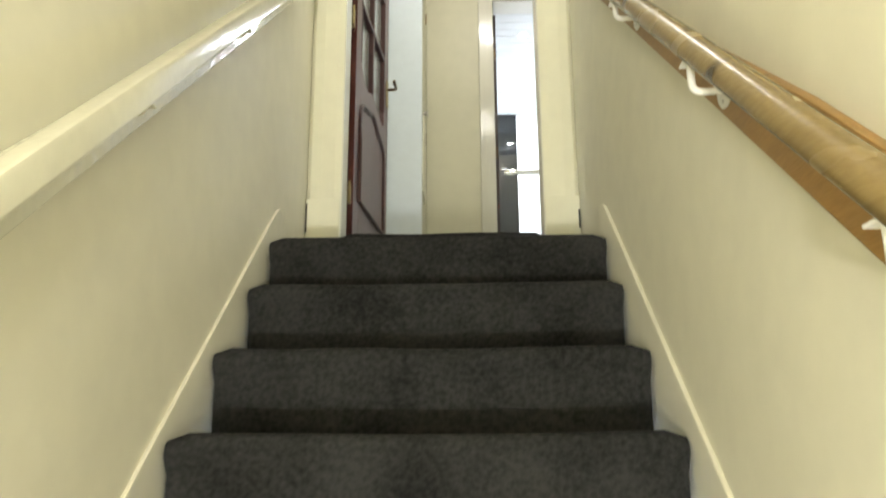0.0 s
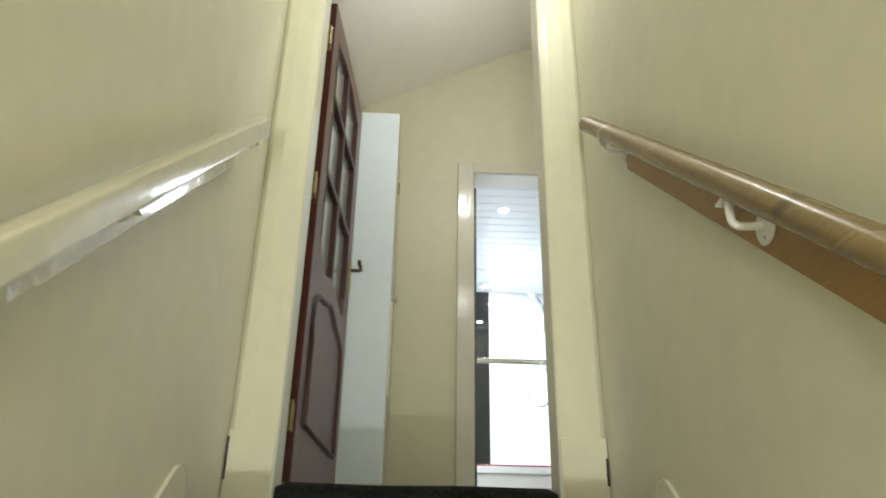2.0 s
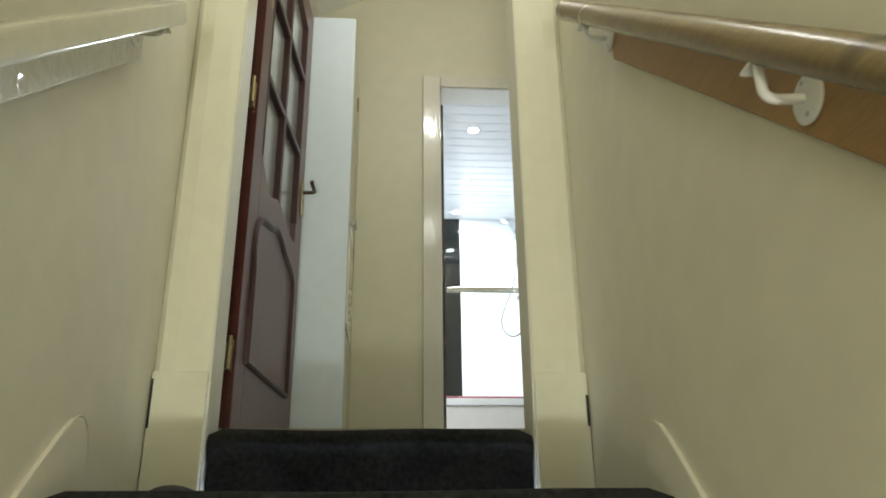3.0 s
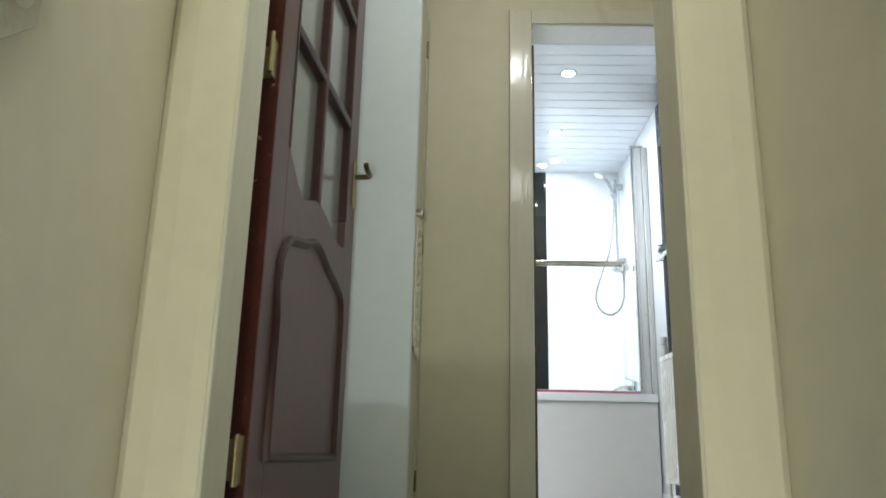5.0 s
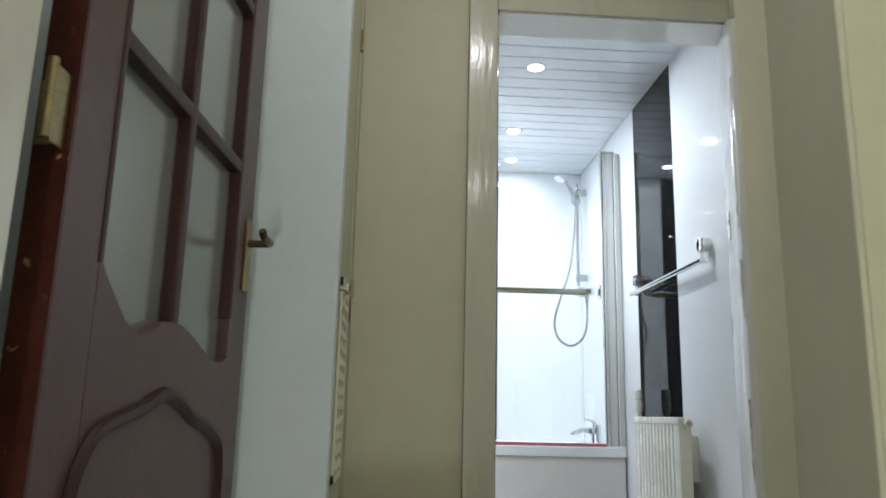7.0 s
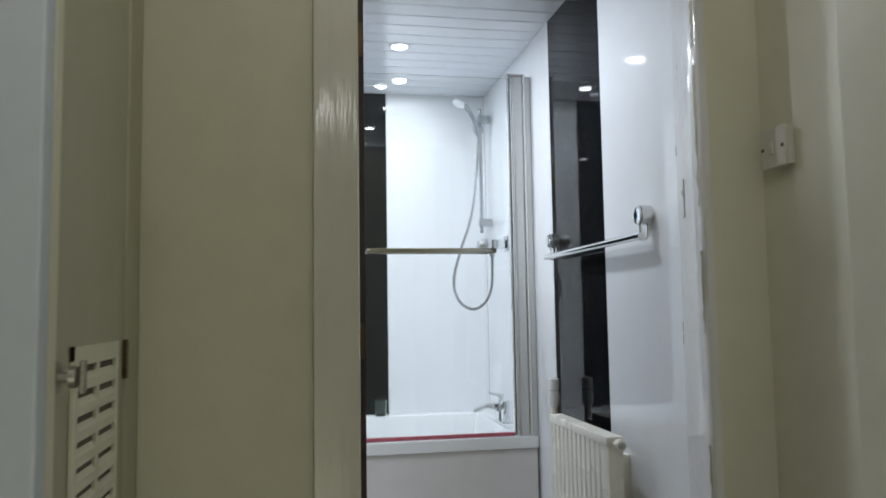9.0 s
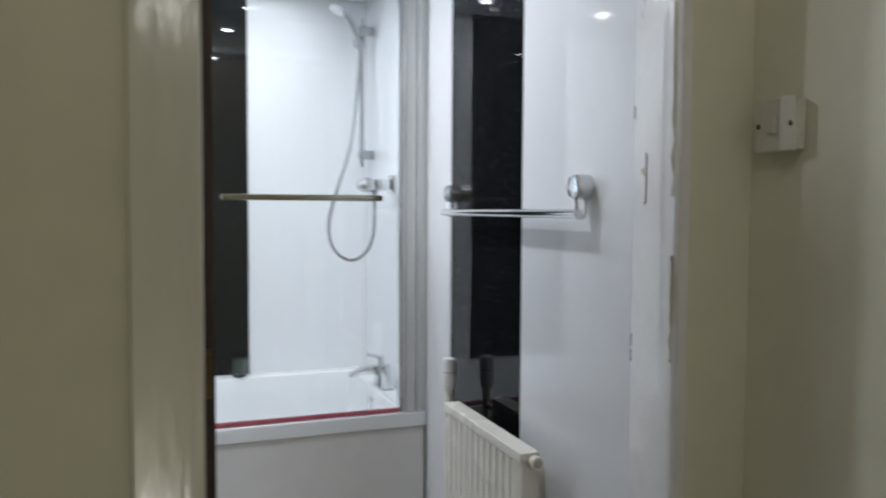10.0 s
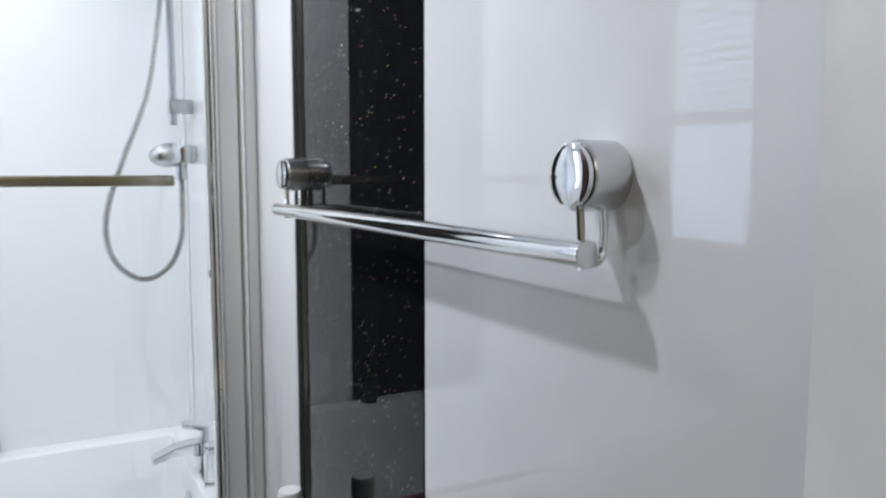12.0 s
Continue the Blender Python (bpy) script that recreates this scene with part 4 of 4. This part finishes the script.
for s in (-1, 1):
    bar = part("bar", boxes(((0.418, GY + s * 0.030 - 0.006, 1.303), (0.935, GY + s * 0.030 + 0.006, 1.323)), bevel=0.005), BRASSY, screen, "gold-tinted chrome towel bar")
    for bx2 in (0.47, 0.88):
        part("bar_stud", rod((bx2, GY + s * 0.0032, 1.313), (bx2, GY + s * 0.026, 1.313), 0.007, segments=12), CHROME, bar)
part("glass_clip", boxes(((0.280, GY - 0.014, 0.742), (0.318, GY - 0.0034, 0.784)), bevel=0.003), BLACK, screen, "small dark square clip")

# small tumbler on the far rim
tumbler = thing("glass_tumbler", (0.545, 3.755, RIM), "small green-tinted glass on the bath rim", "glass")
part("cup", lathe((0.545, 3.752, RIM), (0, 0, 1), [(0, 0.026), (0.004, 0.028), (0.075, 0.033), (0.075, 0.030), (0.008, 0.025)], 24), CUP_GLASS, tumbler)

# shower: riser rail, handset, hose and mixer
shower = thing("shower_set", (1.08, 3.6, 1.4), "chrome riser shower with handset and hose", "shower")
RX, RY = 1.043, 3.66
part("riser_rail", rod((RX, RY, 1.455), (RX, RY, 2.075), 0.0095, segments=16, bevel=0.002), SHADE_CHROME, shower)
for z in (1.505, 2.02):
    b = part("wall_bracket", boxes(((RX - 0.012, RY - 0.02, z - 0.019), (BATH_X1 - 0.0005, RY + 0.02, z + 0.019)), bevel=0.006), SHADE_CHROME, shower)
slider = part("slider", rod((RX - 0.03, RY, 1.965), (RX + 0.012, RY, 1.975), 0.022, segments=20, bevel=0.004), SHADE_CHROME, shower)
hand = smooth_path([(1.03, 3.64, 1.93), (1.015, 3.63, 1.985), (0.99, 3.615, 2.035), (0.955, 3.60, 2.07), (0.925, 3.59, 2.085)], 6)
part("handset", tube(hand, 0.0115, 14), SHADE_CHROME, shower)
part("spray_head", lathe((0.930, 3.592, 2.092), (-0.45, -0.1, -0.9), [(0, 0.012), (0.006, 0.027), (0.018, 0.032), (0.022, 0.030), (0.023, 0.01)], 24), WHITE_PLASTIC, shower, "white spray face")
hose_pts = smooth_path([(1.03, 3.64, 1.93), (1.022, 3.625, 1.85), (1.005, 3.60, 1.72), (0.965, 3.54, 1.53), (0.895, 3.46, 1.36), (0.852, 3.41, 1.24), (0.848, 3.385, 1.16), (0.876, 3.365, 1.105), (0.925, 3.345, 1.083), (0.975, 3.33, 1.115), (1.0, 3.32, 1.18), (1.004, 3.315, 1.27), (1.004, 3.315, 1.335)], 30)
part("hose", tube(hose_pts, 0.0084, 10, ridge=0.42), HOSE_STEEL, shower, "ribbed metal hose")
mixer = thing("shower_mixer", (1.06, 3.32, 1.37), "chrome shower mixer valve with lever", "shower mixer")
part("flange", boxes(((1.066, 3.284, 1.333), (BATH_X1 - 0.0005, 3.356, 1.407)), bevel=0.006), CHROME, mixer)
part("body", boxes(((1.002, 3.297, 1.347), (1.0655, 3.343, 1.393)), bevel=0.010), CHROME, mixer)
part("lever", lathe((1.001, 3.32, 1.37), (-1, 0, -0.1), [(0, 0.022), (0.008, 0.027), (0.03, 0.028), (0.05, 0.022), (0.062, 0.012), (0.065, 0.003)], 24), SATIN, mixer)
part("hose_union", rod((1.004, 3.317, 1.352), (1.004, 3.317, 1.312), 0.0115, segments=16, bevel=0.002), SHADE_CHROME, mixer)



# ---------- radiator and towel rail ----------
rad = thing("radiator", (1.03, 2.29, 0.13), "cream enamelled panel radiator", "radiator")
RX0, RX1, RYA, RYB, RZ0, RZ1 = 0.996, 1.04, 2.045, 2.54, 0.13, 0.725
bm = bmesh.new()
n_rib = 12
outline = [(RX0 + 0.004, RYA + 0.006)]
pitch = (RYB - RYA - 0.04) / n_rib
for k in range(n_rib):
    ya = RYA + 0.02 + k * pitch
    outline += [(RX0, ya + pitch * 0.12), (RX0, ya + pitch * 0.62), (RX0 + 0.0036, ya + pitch * 0.76), (RX0 + 0.0036, ya + pitch * 0.98)]
outline += [(RX0, RYB - 0.012), (RX0 + 0.004, RYB - 0.006), (RX0 + 0.022, RYB - 0.006), (RX0 + 0.022, RYA + 0.006)]
part("rib_panel", slab([(x, y, RZ0 + 0.02) for x, y in outline], (0, 0, 1), RZ1 - RZ0 - 0.045), RAD_WHITE, rad, smooth=30)
part("top_grille", boxes(((RX0 - 0.002, RYA, RZ1 - 0.026), (RX1 + 0.004, RYB, RZ1)), bevel=0.004), RAD_WHITE, rad)
part("bottom_rail", boxes(((RX0 - 0.001, RYA + 0.002, RZ0), (RX1, RYB - 0.002, RZ0 + 0.022)), bevel=0.004), RAD_WHITE, rad)
for ya, yb in ((RYA, RYA + 0.003), (RYB - 0.003, RYB)):
    part("side_panel", boxes(((RX0 + 0.003, ya, RZ0 + 0.018), (RX1 + 0.002, yb, RZ1 - 0.02))), RAD_WHITE, rad)
for ya in (2.12, 2.43):
    part("wall_bracket", boxes(((RX1, ya, 0.5), (BATH_X1 - 0.0004, ya + 0.03, 0.66))), RAD_WHITE, rad)
bl = part("bleed_plug", rod((1.028, RYA + 0.001, 0.704), (1.028, RYA - 0.022, 0.704), 0.0155, segments=20, bevel=0.003), RAD_WHITE, rad)
part("bleed_screw", lathe((1.028, RYA - 0.0215, 0.704), (0, -1, 0), [(0, 0.010), (0.003, 0.009), (0.004, 0.004)], 12), NICKEL, bl, "dull metal bleed screw")
trv = part("valve_head", lathe((1.034, 2.600, 0.742), (0, 0, 1), [(0, 0.015), (0.012, 0.019), (0.04, 0.021), (0.055, 0.017), (0.062, 0.0195), (0.09, 0.0195), (0.096, 0.017)], 22), WHITE_PLASTIC, rad, "white and grey valve head")
part("valve_ring", lathe((1.034, 2.600, 0.796), (0, 0, 1), [(0, 0.0178), (0.006, 0.0178)], 20), GREY_PLASTIC, trv)
part("valve_neck", rod((1.034, 2.600, 0.742), (1.034, 2.600, 0.66), 0.012, segments=14), RAD_WHITE, trv)
part("valve_tail", rod((1.034, 2.600, 0.69), (1.034, RYB - 0.002, 0.69), 0.010, segments=14), RAD_WHITE, trv)
part("supply_pipe", rod((1.034, 2.600, 0.66), (1.034, 2.600, 0.0), 0.0075, segments=12), RAD_WHITE, rad)

rail = thing("towel_rail", (1.07, 2.33, 1.3), "chrome towel rail on two round mounts", "towel rail")
TX, TZ = 1.060, 1.268
part("bar", rod((TX, 1.918, TZ), (TX, 2.725, TZ), 0.0105, segments=24, bevel=0.002), CHROME, rail)
for y in (1.938, 2.69):
    mt = part("mount", lathe((BATH_X1 - 0.0005, y, 1.325), (-1, 0, 0), [(0, 0.027), (0.030, 0.027), (0.033, 0.025), (0.034, 0.01)], 32), SATIN, rail, "round brushed mount")
    part("mount_cap", lathe((BATH_X1 - 0.0345, y, 1.325), (-1, 0, 0), [(0, 0.024), (0.004, 0.024), (0.006, 0.020), (0.0065, 0.01)], 32), CHROME, mt, "polished chrome cap")
    for dx in (0.004, 0.026):
        hook = smooth_path([(TX + dx, y - 0.004, 1.303), (TX + dx, y - 0.006, 1.285), (TX + dx * 0.8, y - 0.008, 1.262), (TX, y - 0.01, 1.258)], 5)
        part("hanger", tube(hook, 0.0032, 8), CHROME, mt)
